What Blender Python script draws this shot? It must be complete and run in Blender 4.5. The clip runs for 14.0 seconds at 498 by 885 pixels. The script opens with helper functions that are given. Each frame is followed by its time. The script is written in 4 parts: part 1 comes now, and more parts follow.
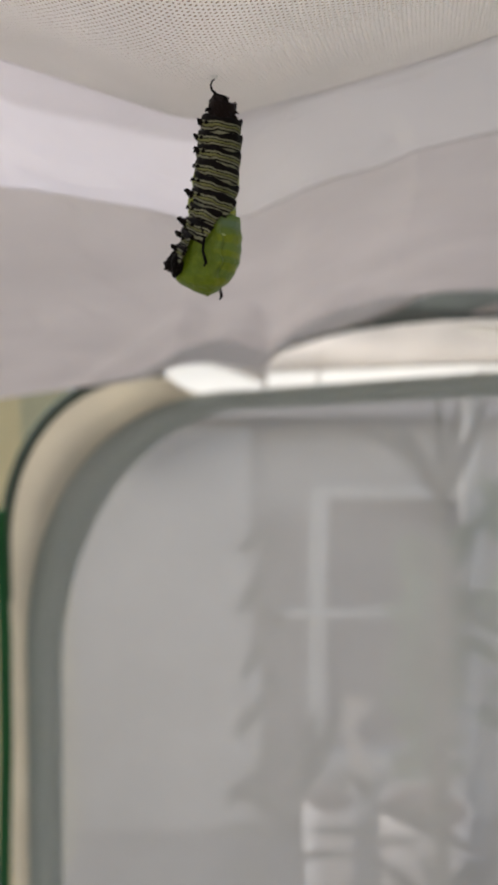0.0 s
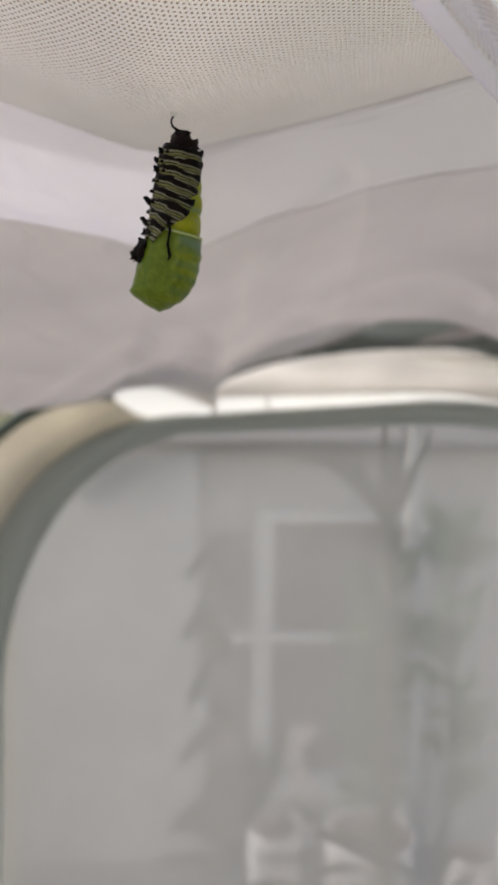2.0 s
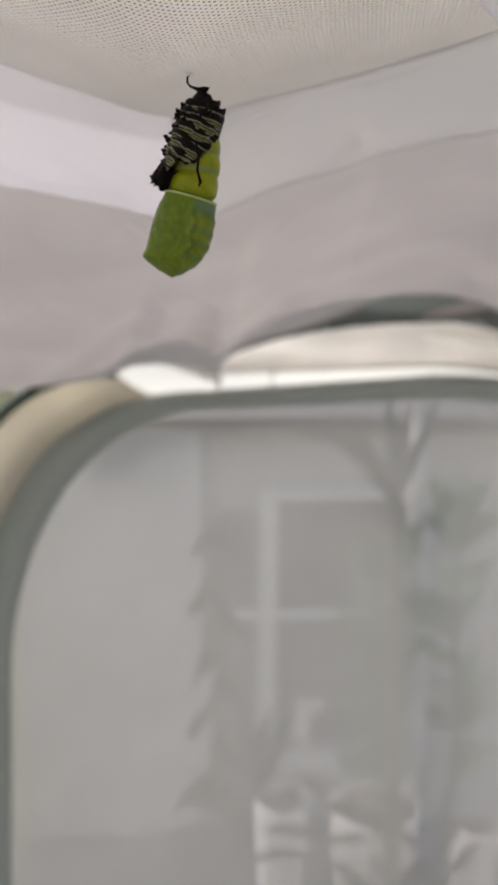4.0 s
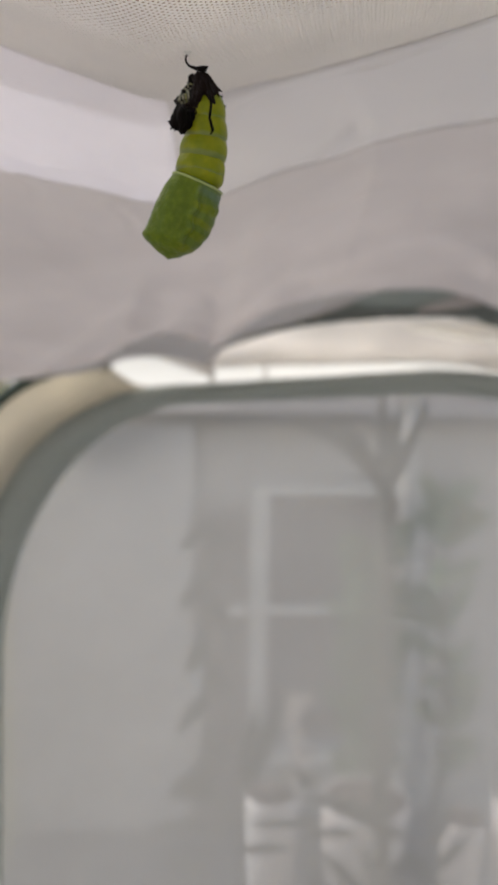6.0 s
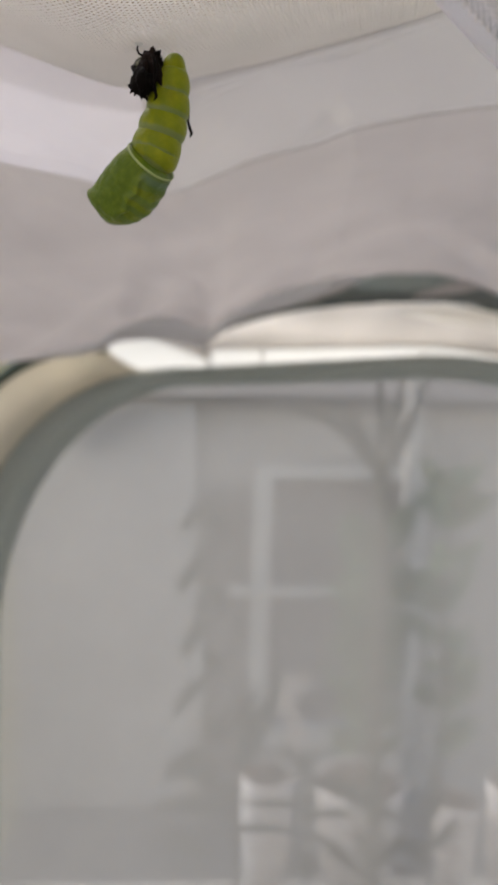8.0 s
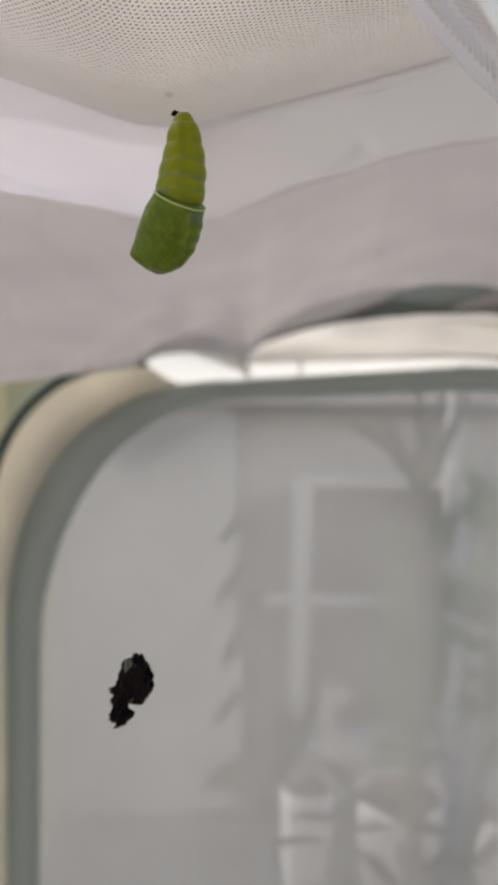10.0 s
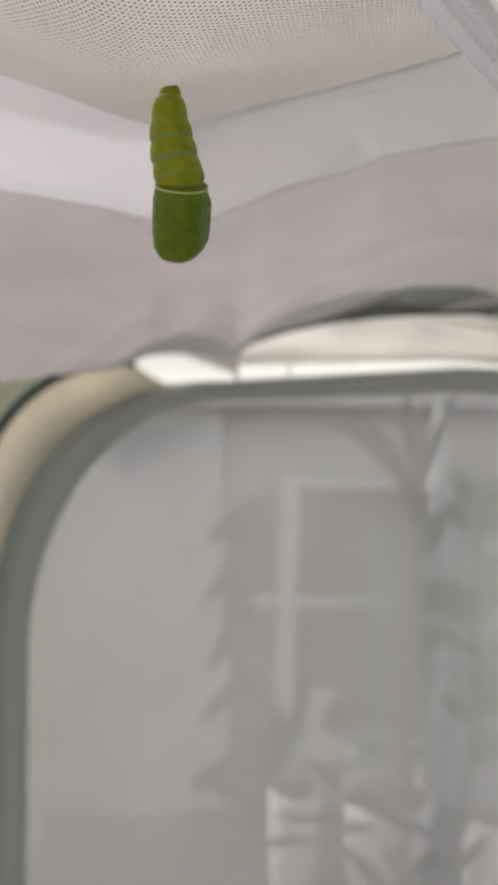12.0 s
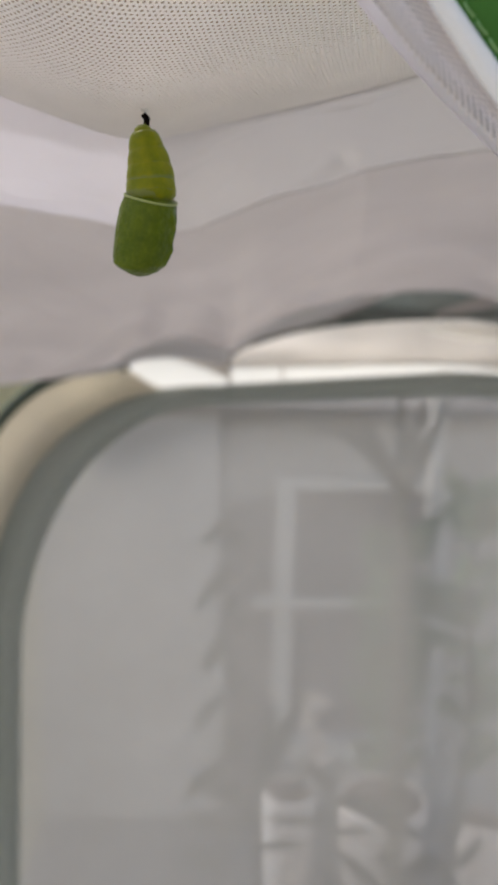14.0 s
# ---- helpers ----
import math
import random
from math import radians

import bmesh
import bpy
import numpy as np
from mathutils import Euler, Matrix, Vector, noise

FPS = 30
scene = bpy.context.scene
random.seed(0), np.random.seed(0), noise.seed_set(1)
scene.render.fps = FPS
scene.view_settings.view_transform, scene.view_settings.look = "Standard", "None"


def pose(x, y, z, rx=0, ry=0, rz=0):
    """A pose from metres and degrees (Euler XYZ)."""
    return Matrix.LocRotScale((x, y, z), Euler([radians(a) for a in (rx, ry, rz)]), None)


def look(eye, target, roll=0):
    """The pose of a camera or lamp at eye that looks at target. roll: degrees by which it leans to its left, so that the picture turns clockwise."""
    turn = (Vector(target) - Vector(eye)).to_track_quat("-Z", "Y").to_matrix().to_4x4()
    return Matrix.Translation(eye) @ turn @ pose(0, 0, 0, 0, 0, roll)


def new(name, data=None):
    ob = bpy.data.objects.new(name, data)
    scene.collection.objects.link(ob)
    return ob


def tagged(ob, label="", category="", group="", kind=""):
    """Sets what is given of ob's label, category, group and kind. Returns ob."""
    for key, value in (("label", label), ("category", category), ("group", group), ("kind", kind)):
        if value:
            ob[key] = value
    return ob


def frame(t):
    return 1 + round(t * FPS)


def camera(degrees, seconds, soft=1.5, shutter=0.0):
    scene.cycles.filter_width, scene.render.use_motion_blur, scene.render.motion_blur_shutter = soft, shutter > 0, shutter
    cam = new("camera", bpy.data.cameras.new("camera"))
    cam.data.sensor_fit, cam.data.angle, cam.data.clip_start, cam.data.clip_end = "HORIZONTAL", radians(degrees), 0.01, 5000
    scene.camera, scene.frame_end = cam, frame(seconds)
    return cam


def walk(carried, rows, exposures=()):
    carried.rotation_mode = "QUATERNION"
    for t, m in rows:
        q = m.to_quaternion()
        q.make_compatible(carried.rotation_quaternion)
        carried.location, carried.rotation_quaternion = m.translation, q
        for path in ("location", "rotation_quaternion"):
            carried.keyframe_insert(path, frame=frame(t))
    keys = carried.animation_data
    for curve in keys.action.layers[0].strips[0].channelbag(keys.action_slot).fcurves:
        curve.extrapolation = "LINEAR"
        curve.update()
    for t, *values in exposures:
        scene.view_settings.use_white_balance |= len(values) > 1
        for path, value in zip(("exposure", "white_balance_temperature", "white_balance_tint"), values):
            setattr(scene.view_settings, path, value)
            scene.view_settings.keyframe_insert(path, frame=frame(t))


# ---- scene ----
cam = camera(33.0, 14.0, soft=2.5)
walk(cam, [
    (0.0, pose(-0.0000, -0.0000, -0.0000, 82.00, 0.00, 0.00)),
    (0.5, pose(0.0009, 0.0000, 0.0002, 82.62, -0.39, -0.91)),
    (1.0, pose(0.0048, -0.0000, 0.0022, 82.99, -0.96, -1.42)),
    (1.5, pose(-0.0008, -0.0000, 0.0020, 83.43, -0.65, -2.29)),
    (2.0, pose(-0.0014, -0.0000, 0.0020, 83.59, -1.09, -3.48)),
    (2.5, pose(-0.0023, -0.0000, 0.0010, 83.55, -1.25, -4.37)),
    (3.0, pose(-0.0024, 0.0000, -0.0006, 83.05, -1.08, -3.74)),
    (3.5, pose(-0.0036, 0.0000, -0.0005, 82.38, -0.58, -3.33)),
    (6.0, pose(-0.0048, -0.0000, -0.0032, 81.89, -1.09, -3.87)),
    (6.5, pose(-0.0043, 0.0000, -0.0031, 81.68, -1.20, -3.92)),
    (7.0, pose(-0.0016, 0.0000, -0.0028, 81.26, -1.20, -4.16)),
    (7.5, pose(0.0028, 0.0000, -0.0034, 80.86, -1.52, -4.11)),
    (8.0, pose(0.0048, -0.0000, -0.0005, 80.60, -1.53, -3.37)),
    (8.5, pose(0.0084, 0.0001, 0.0023, 80.51, -1.17, -1.49)),
    (9.0, pose(0.0082, 0.0000, 0.0045, 80.60, -0.91, -0.65)),
    (11.5, pose(0.0040, -0.0000, 0.0065, 81.27, -1.02, -1.13)),
    (12.0, pose(0.0038, -0.0000, 0.0051, 81.09, -1.19, -1.61)),
    (12.5, pose(0.0027, -0.0000, 0.0043, 80.99, -1.09, -1.89)),
    (13.0, pose(0.0035, -0.0000, 0.0050, 80.99, -1.29, -1.84)),
    (13.5, pose(0.0067, -0.0000, 0.0065, 81.07, -1.48, -1.67)),
    (14.0, pose(0.0078, -0.0000, 0.0083, 81.15, -1.21, -1.79)),
], exposures=((0.0, 1.05, 6600.0, 9.0), (3.5, 1.05, 6600.0, 9.0), (6.5, 0.98, 6600.0, 9.0), (9.0, 1.01, 6600.0, 9.0), (12.0, 1.01, 6600.0, 9.0), (14.0, 0.92, 6600.0, 9.0)))
cam.data.dof.use_dof = True
cam.data.dof.focus_distance = 0.124
cam.data.dof.aperture_fstop = 32.0

# ---- world and light ----
SUN_ELEVATION, SUN_TURN = 51.0, -42.0
world = bpy.data.worlds.new("world")
scene.world = world
world.use_nodes = True
sky = world.node_tree.nodes.new("ShaderNodeTexSky")
sky.sky_type, sky.sun_disc = "NISHITA", False
sky.sun_elevation, sky.sun_rotation = radians(SUN_ELEVATION), radians(SUN_TURN)
world.node_tree.links.new(sky.outputs[0], world.node_tree.nodes["Background"].inputs[0])
world.node_tree.nodes["Background"].inputs[1].default_value = 0.125
sun_data = bpy.data.lights.new("sun", "SUN")
sun_data.energy, sun_data.angle, sun_data.color = 2.4, radians(45), (1.0, 0.95, 0.88)
sun = new("sun", sun_data)
to_sun = Vector((math.sin(radians(SUN_TURN)), math.cos(radians(SUN_TURN)), math.tan(radians(SUN_ELEVATION))))
sun.matrix_world = look(to_sun * 5, (0.0, 0.0, 0.0))

# ---- materials ----


class Nodes:
    """A small wrapper for building one node material."""

    def __init__(self, name):
        self.mat = bpy.data.materials.new(name)
        self.mat.use_nodes = True
        self.tree = self.mat.node_tree
        self.bsdf = self.tree.nodes["Principled BSDF"]
        self.out = self.tree.nodes["Material Output"]

    def add(self, kind, **values):
        n = self.tree.nodes.new(kind)
        for key, value in values.items():
            n.inputs[key.replace("_", " ")].default_value = value
        return n

    def link(self, a, b):
        self.tree.links.new(a, b)

    def coords(self, kind="Object"):
        return self.add("ShaderNodeTexCoord").outputs[kind]

    def noise(self, scale, detail=4.0, rough=0.55, vec=None):
        n = self.add("ShaderNodeTexNoise", Scale=scale, Detail=detail, Roughness=rough)
        self.link(vec or self.coords(), n.inputs["Vector"])
        return n.outputs["Fac"]

    def ramp(self, fac, stops, mode="LINEAR"):
        n = self.add("ShaderNodeValToRGB")
        n.color_ramp.interpolation = mode
        els = n.color_ramp.elements
        while len(els) < len(stops):
            els.new(0.5)
        for e, (p, c) in zip(els, stops):
            e.position, e.color = p, (*c, 1)
        self.link(fac, n.inputs[0])
        return n.outputs[0]

    def mix(self, fac, a, b, blend="MIX"):
        n = self.add("ShaderNodeMix")
        n.data_type, n.blend_type = "RGBA", blend
        for socket, value in ((n.inputs[0], fac), (n.inputs[6], a), (n.inputs[7], b)):
            if isinstance(value, (int, float)):
                socket.default_value = value
            elif isinstance(value, tuple):
                socket.default_value = (*value, 1)
            else:
                self.link(value, socket)
        return n.outputs[2]

    def math(self, op, a, b=0.0):
        n = self.add("ShaderNodeMath")
        n.operation = op
        for socket, value in zip(n.inputs, (a, b)):
            if isinstance(value, (int, float)):
                socket.default_value = value
            else:
                self.link(value, socket)
        return n.outputs[0]

    def bump(self, height, strength, distance, shader=None):
        n = self.add("ShaderNodeBump", Strength=strength, Distance=distance)
        self.link(height, n.inputs["Height"])
        self.link(n.outputs[0], (shader or self.bsdf).inputs["Normal"])
        return n.outputs[0]

    def colour(self, value):
        if isinstance(value, tuple):
            self.bsdf.inputs["Base Color"].default_value = (*value, 1)
        else:
            self.link(value, self.bsdf.inputs["Base Color"])

    def gloss(self, rough, spec=0.5, sheen=0.0):
        self.bsdf.inputs["Roughness"].default_value = rough
        self.bsdf.inputs["Specular IOR Level"].default_value = spec
        self.bsdf.inputs["Sheen Weight"].default_value = sheen


def cloth(name, colour, thin=0.5, weave=2600.0, stain=0.06, clear=0.0, crease=0.6):
    """Woven synthetic cloth that lets part of the light through; clear: open part of a fine net."""
    n = Nodes(name)
    big = n.noise(14.0, 5.0)
    fine = n.noise(weave, 2.0)
    dark = tuple(c * (1 - stain * 2.2) for c in colour)
    base = n.mix(n.ramp(big, [(0.3, (0, 0, 0)), (0.7, (1, 1, 1))]), dark, colour)
    base = n.mix(n.math("MULTIPLY", fine, stain * 2), base, tuple(c * 0.7 for c in colour))
    n.colour(base)
    n.gloss(0.85, 0.2, 0.0)
    height = n.math("ADD", n.math("MULTIPLY", n.noise(55.0, 3.0), crease), n.math("MULTIPLY", fine, 0.12))
    normal = n.bump(height, 0.35, 0.004)
    trans = n.add("ShaderNodeBsdfTranslucent")
    n.link(base, trans.inputs["Color"])
    n.link(normal, trans.inputs["Normal"])
    mixer = n.add("ShaderNodeMixShader")
    mixer.inputs[0].default_value = thin
    n.link(n.bsdf.outputs[0], mixer.inputs[1])
    n.link(trans.outputs[0], mixer.inputs[2])
    last = mixer
    if clear:
        hole = n.add("ShaderNodeBsdfTransparent")
        last = n.add("ShaderNodeMixShader")
        last.inputs[0].default_value = clear
        n.link(mixer.outputs[0], last.inputs[1])
        n.link(hole.outputs[0], last.inputs[2])
    n.link(last.outputs[0], n.out.inputs[0])
    return n.mat


def plain(name, colour, rough=0.6, spec=0.4, grain=60.0, vary=0.25, relief=0.15, depth=0.002, metal=0.0):
    """Opaque surface with variation at two scales and a fine relief."""
    n = Nodes(name)
    a, b = n.noise(grain, 4.0), n.noise(grain * 7, 3.0)
    both = n.math("ADD", n.math("MULTIPLY", a, 0.65), n.math("MULTIPLY", b, 0.35))
    n.colour(n.mix(both, tuple(c * (1 - vary) for c in colour), tuple(min(1, c * (1 + vary)) for c in colour)))
    n.gloss(rough, spec)
    n.bsdf.inputs["Metallic"].default_value = metal
    n.bump(b, relief, depth)
    return n.mat


def pupa_skin(name, low, high, belt, belt_at, belt_wide):
    """Moist green cuticle: mottled green and yellow with a grey-green belt across each segment."""
    n = Nodes(name)
    co = n.coords()
    z = n.add("ShaderNodeSeparateXYZ")
    n.link(co, z.inputs[0])
    wobble = n.math("MULTIPLY", n.math("SUBTRACT", n.noise(420.0, 3.0, vec=co), 0.5), 0.0011)
    h = n.math("ADD", z.outputs[2], wobble)
    away = n.math("ABSOLUTE", n.math("SUBTRACT", h, belt_at))
    on_belt = n.ramp(n.math("DIVIDE", away, belt_wide), [(0.45, (1, 1, 1)), (1.0, (0, 0, 0))])
    base = n.mix(n.ramp(n.noise(330.0, 4.0, vec=co), [(0.33, (0, 0, 0)), (0.67, (1, 1, 1))]), low, high)
    base = n.mix(n.math("MULTIPLY", on_belt, 0.6), base, belt)
    n.colour(base)
    n.gloss(0.40, 0.20)
    n.bsdf.inputs["Subsurface Weight"].default_value = 0.25
    n.bsdf.inputs["Subsurface Radius"].default_value = (0.0012, 0.0016, 0.0004)
    n.bsdf.inputs["Subsurface Scale"].default_value = 1.0
    n.bump(n.math("ADD", n.noise(900.0, 3.0, vec=co), n.math("MULTIPLY", n.noise(260.0, 2.0, vec=co), 2.0)), 0.35, 0.0004)
    return n.mat


def wing_skin(name):
    """Leaf-green wing case: smooth on the belly side, banded in yellow and grey green on the back."""
    n = Nodes(name)
    co = n.coords()
    xyz = n.add("ShaderNodeSeparateXYZ")
    n.link(co, xyz.inputs[0])
    soft = n.noise(300.0, 4.0, vec=co)
    fine = n.noise(1100.0, 3.0, vec=co)
    wob = n.math("MULTIPLY", n.math("SUBTRACT", soft, 0.5), 0.0022)
    green = n.mix(n.ramp(soft, [(0.3, (0, 0, 0)), (0.7, (1, 1, 1))]), (0.076, 0.117, 0.004), (0.130, 0.172, 0.007))
    green = n.mix(n.ramp(fine, [(0.45, (0, 0, 0)), (0.75, (0.45, 0.45, 0.45))]), green, (0.175, 0.21, 0.018))
    stretch = n.add("ShaderNodeMapping")
    stretch.inputs["Scale"].default_value = (1.0, 1.0, 0.16)
    n.link(co, stretch.inputs["Vector"])
    vein = n.noise(1300.0, 2.0, vec=stretch.outputs[0])
    green = n.mix(n.ramp(vein, [(0.40, (0.25, 0.25, 0.25)), (0.52, (0, 0, 0))]), green, (0.075, 0.120, 0.010))
    wave = n.math("SINE", n.math("MULTIPLY", n.math("ADD", xyz.outputs[2], wob), 2 * math.pi / 0.0025))
    bands = n.mix(n.ramp(n.math("ADD", n.math("MULTIPLY", wave, 0.5), 0.5), [(0.3, (0, 0, 0)), (0.7, (1, 1, 1))]), (0.135, 0.185, 0.055), (0.235, 0.255, 0.018))
    back = n.ramp(n.math("DIVIDE", n.math("ADD", xyz.outputs[0], wob), 0.004), [(0.12, (0, 0, 0)), (0.40, (1, 1, 1))])
    base = n.mix(n.math("MULTIPLY", back, n.math("MULTIPLY", n.math("ADD", soft, 0.15), 0.62)), green, bands)
    belt_at = n.math("ABSOLUTE", n.math("SUBTRACT", xyz.outputs[2], 0.0056))
    base = n.mix(n.math("MULTIPLY", back, n.ramp(n.math("DIVIDE", belt_at, 0.0011), [(0.25, (0.7, 0.7, 0.7)), (1.0, (0, 0, 0))])), base, (0.105, 0.165, 0.112))
    n.colour(base)
    n.gloss(0.40, 0.20)
    n.bsdf.inputs["Subsurface Weight"].default_value = 0.25
    n.bsdf.inputs["Subsurface Radius"].default_value = (0.0012, 0.0016, 0.0004)
    n.bsdf.inputs["Subsurface Scale"].default_value = 1.0
    n.bump(n.math("ADD", fine, n.math("MULTIPLY", n.noise(240.0, 3.0, vec=co), 2.2)), 0.4, 0.0005)
    return n.mat


def striped_skin(name):
    """Larval skin with black, cream and yellow cross bands and ragged edges."""
    n = Nodes(name)
    co = n.coords()
    along = n.add("ShaderNodeAttribute")
    along.attribute_name = "along"
    wobble = n.math("MULTIPLY", n.math("SUBTRACT", n.noise(380.0, 4.0, vec=co), 0.5), 0.0014)
    h = n.math("DIVIDE", n.math("ADD", n.math("ADD", along.outputs["Fac"], wobble), 0.0018), 0.0034)
    black, brown, cream, yellow = (0.006, 0.004, 0.0035), (0.030, 0.022, 0.014), (0.200, 0.190, 0.125), (0.165, 0.160, 0.060)
    col = n.ramp(h, [(0.0, black), (0.16, cream), (0.30, black), (0.39, cream), (0.48, brown), (0.525, yellow), (0.64, black), (0.695, cream), (0.79, black)], "CONSTANT")
    n.colour(n.mix(n.ramp(n.noise(700.0, 3.0, vec=co), [(0.35, (0, 0, 0)), (0.70, (0.4, 0.4, 0.4))]), col, black))
    n.gloss(0.6, 0.06)
    n.bump(n.noise(800.0, 3.0, vec=co), 0.5, 0.0004)
    return n.mat


NET = cloth("white_netting", (0.93, 0.89, 0.85), thin=0.55, weave=5000.0)
# One white cloth in three tones; its shade is put into the colours.
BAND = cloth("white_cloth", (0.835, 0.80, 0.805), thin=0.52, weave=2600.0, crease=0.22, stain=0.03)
BAND_SHADED = cloth("white_cloth_half_shaded", (0.768, 0.734, 0.710), thin=0.475, weave=2600.0, crease=0.22, stain=0.03)
SHEET = cloth("white_cloth_shaded", (0.752, 0.708, 0.682), thin=0.455, weave=2000.0, crease=0.25, stain=0.04)
SCREEN = cloth("fine_screen", (0.640, 0.618, 0.588), thin=0.55, weave=1500.0, clear=0.43, stain=0.03, crease=0.2)
BEIGE = cloth("beige_cloth", (0.80, 0.75, 0.65), thin=0.67, weave=1500.0)
COVER = cloth("creased_offwhite_cloth", (0.90, 0.865, 0.825), thin=0.70, weave=900.0, stain=0.05, crease=0.5)
FILM = cloth("thin_white_film", (0.97, 0.955, 0.92), thin=0.90, weave=900.0, stain=0.02, crease=0.3)
TRIM = plain("grey_green_binding", (0.385, 0.42, 0.385), 0.8, 0.2, 300.0, 0.2, 0.3, 0.001)
TRIM_DARK = plain("dark_green_binding", (0.08, 0.105, 0.085), 0.8, 0.2, 300.0, 0.2, 0.3, 0.001)
FOLD_SHADE = cloth("fold_shade_cloth", (0.58, 0.60, 0.57), thin=0.5, weave=1500.0)
SHADE_STRIP = cloth("grey_shade_strip", (0.90, 0.90, 0.90), thin=0.66, weave=1800.0, crease=0.3, stain=0.04)
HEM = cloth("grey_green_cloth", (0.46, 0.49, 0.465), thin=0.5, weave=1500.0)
HEM_SHADED = cloth("shaded_grey_green_cloth", (0.35, 0.38, 0.36), thin=0.4, weave=1500.0)
GREEN = plain("bright_green_cloth", (0.07, 0.21, 0.04), 0.75, 0.25, 900.0, 0.18, 0.35, 0.0006)
GREEN_DARK = plain("deep_green_cloth", (0.015, 0.10, 0.03), 0.75, 0.25, 900.0, 0.18, 0.35, 0.0006)
LINING = cloth("lilac_lining", (0.97, 0.92, 0.96), thin=0.62, weave=3000.0)
TAPE = cloth("zip_tape", (0.53, 0.505, 0.515), thin=0.22, weave=3000.0)
EDGE = cloth("zip_edging", (0.97, 0.95, 0.945), thin=0.05, weave=900.0, crease=0.5)
COIL = plain("nylon_coil", (0.86, 0.80, 0.80), 0.5, 0.12, 2000.0, 0.12, 0.1, 0.0002)
STITCH = plain("pale_green_thread", (0.30, 0.50, 0.20), 0.7, 0.3, 3000.0, 0.15, 0.2, 0.0002)
BLACK = plain("black_chitin", (0.006, 0.004, 0.0035), 0.6, 0.05, 1500.0, 0.4, 0.5, 0.0003)
CAP = plain("brown_black_chitin", (0.013, 0.007, 0.006), 0.6, 0.08, 900.0, 0.5, 0.6, 0.0004)
SILK = plain("white_silk", (0.75, 0.73, 0.70), 0.7, 0.3, 2500.0, 0.1, 0.4, 0.0003)
SKIN = striped_skin("banded_larval_skin")
ABDOMEN = pupa_skin("yellow_green_cuticle", (0.165, 0.190, 0.004), (0.268, 0.272, 0.006), (0.180, 0.215, 0.100), -0.00125, 0.00085)
WINGCASE = wing_skin("leaf_green_cuticle")
BELT = plain("cream_belt", (0.36, 0.405, 0.15), 0.4, 0.4, 1500.0, 0.12, 0.2, 0.0002)
WALL = plain("grey_siding", (0.47, 0.43, 0.38), 0.8, 0.2, 6.0, 0.12, 0.2, 0.004)
WHITE = plain("white_paint", (0.72, 0.665, 0.595), 0.55, 0.4, 12.0, 0.06, 0.1, 0.002)
GLASS = plain("dark_window_glass", (0.15, 0.13, 0.125), 0.12, 0.5, 3.0, 0.2, 0.02, 0.001)
CREAM = plain("weathered_sheet_metal", (0.22, 0.20, 0.185), 0.55, 0.4, 12.0, 0.06, 0.1, 0.002)
GLAZE = plain("offwhite_glaze", (0.74, 0.69, 0.665), 0.35, 0.3, 12.0, 0.1, 0.1, 0.002)
PALE = plain("pale_paint", (0.64, 0.592, 0.535), 0.6, 0.3, 8.0, 0.06, 0.1, 0.002)
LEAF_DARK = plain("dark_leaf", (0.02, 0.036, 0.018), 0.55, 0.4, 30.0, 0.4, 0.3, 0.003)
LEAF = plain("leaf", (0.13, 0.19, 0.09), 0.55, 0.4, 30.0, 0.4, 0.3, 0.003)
STEM = plain("stem", (0.045, 0.052, 0.032), 0.7, 0.3, 60.0, 0.3, 0.3, 0.002)
SOIL = plain("patio_ground", (0.235, 0.22, 0.19), 0.9, 0.2, 4.0, 0.3, 0.4, 0.01)
ROOF = plain("beige_plaster", (0.62, 0.56, 0.47), 0.7, 0.3, 5.0, 0.12, 0.2, 0.004)
SAND = plain("yellow_plaster", (0.70, 0.56, 0.30), 0.8, 0.2, 8.0, 0.12, 0.3, 0.004)
BACKDROP = plain("brown_plaster", (0.44, 0.345, 0.25), 0.8, 0.2, 6.0, 0.15, 0.3, 0.004)
BROWN = plain("brown_boards", (0.24, 0.21, 0.18), 0.8, 0.2, 6.0, 0.25, 0.3, 0.004)
TABLE = plain("table_top_grey", (0.17, 0.165, 0.155), 0.6, 0.3, 20.0, 0.25, 0.3, 0.002)
COMPOST = plain("dark_compost", (0.045, 0.035, 0.028), 0.9, 0.1, 80.0, 0.4, 0.6, 0.004)
POT = plain("grey_clay", (0.22, 0.20, 0.18), 0.8, 0.2, 20.0, 0.2, 0.3, 0.002)

# ---- mesh helpers ----
MM = 0.001


def part(name, bm, material, parent=None, label="", smooth=True):
    """Links a bmesh as one mesh object, under a thing or a part."""
    bmesh.ops.recalc_face_normals(bm, faces=bm.faces)
    me = bpy.data.meshes.new(name)
    bm.to_mesh(me)
    bm.free()
    for f in me.polygons:
        f.use_smooth = smooth
    me.materials.append(material)
    ob = new(name, me)
    if parent:
        ob.parent = parent
    if label:
        ob["label"] = label
    return ob


def raw(name, verts, faces, material, parent=None, smooth=False):
    me = bpy.data.meshes.new(name)
    me.from_pydata(verts, [], faces)
    me.update()
    for f in me.polygons:
        f.use_smooth = smooth
    me.materials.append(material)
    ob = new(name, me)
    if parent:
        ob.parent = parent
    return ob


def box(bm, x0, x1, y0, y1, z0, z1, bevel=0.0):
    vs = bmesh.ops.create_cube(bm, size=1.0, matrix=Matrix.Translation(((x0 + x1) / 2, (y0 + y1) / 2, (z0 + z1) / 2)) @ Matrix.Diagonal((x1 - x0, y1 - y0, z1 - z0, 1)))["verts"]
    if bevel:
        es = list({e for v in vs for e in v.link_edges})
        bmesh.ops.bevel(bm, geom=es, offset=bevel, segments=2, affect="EDGES")
    return bm


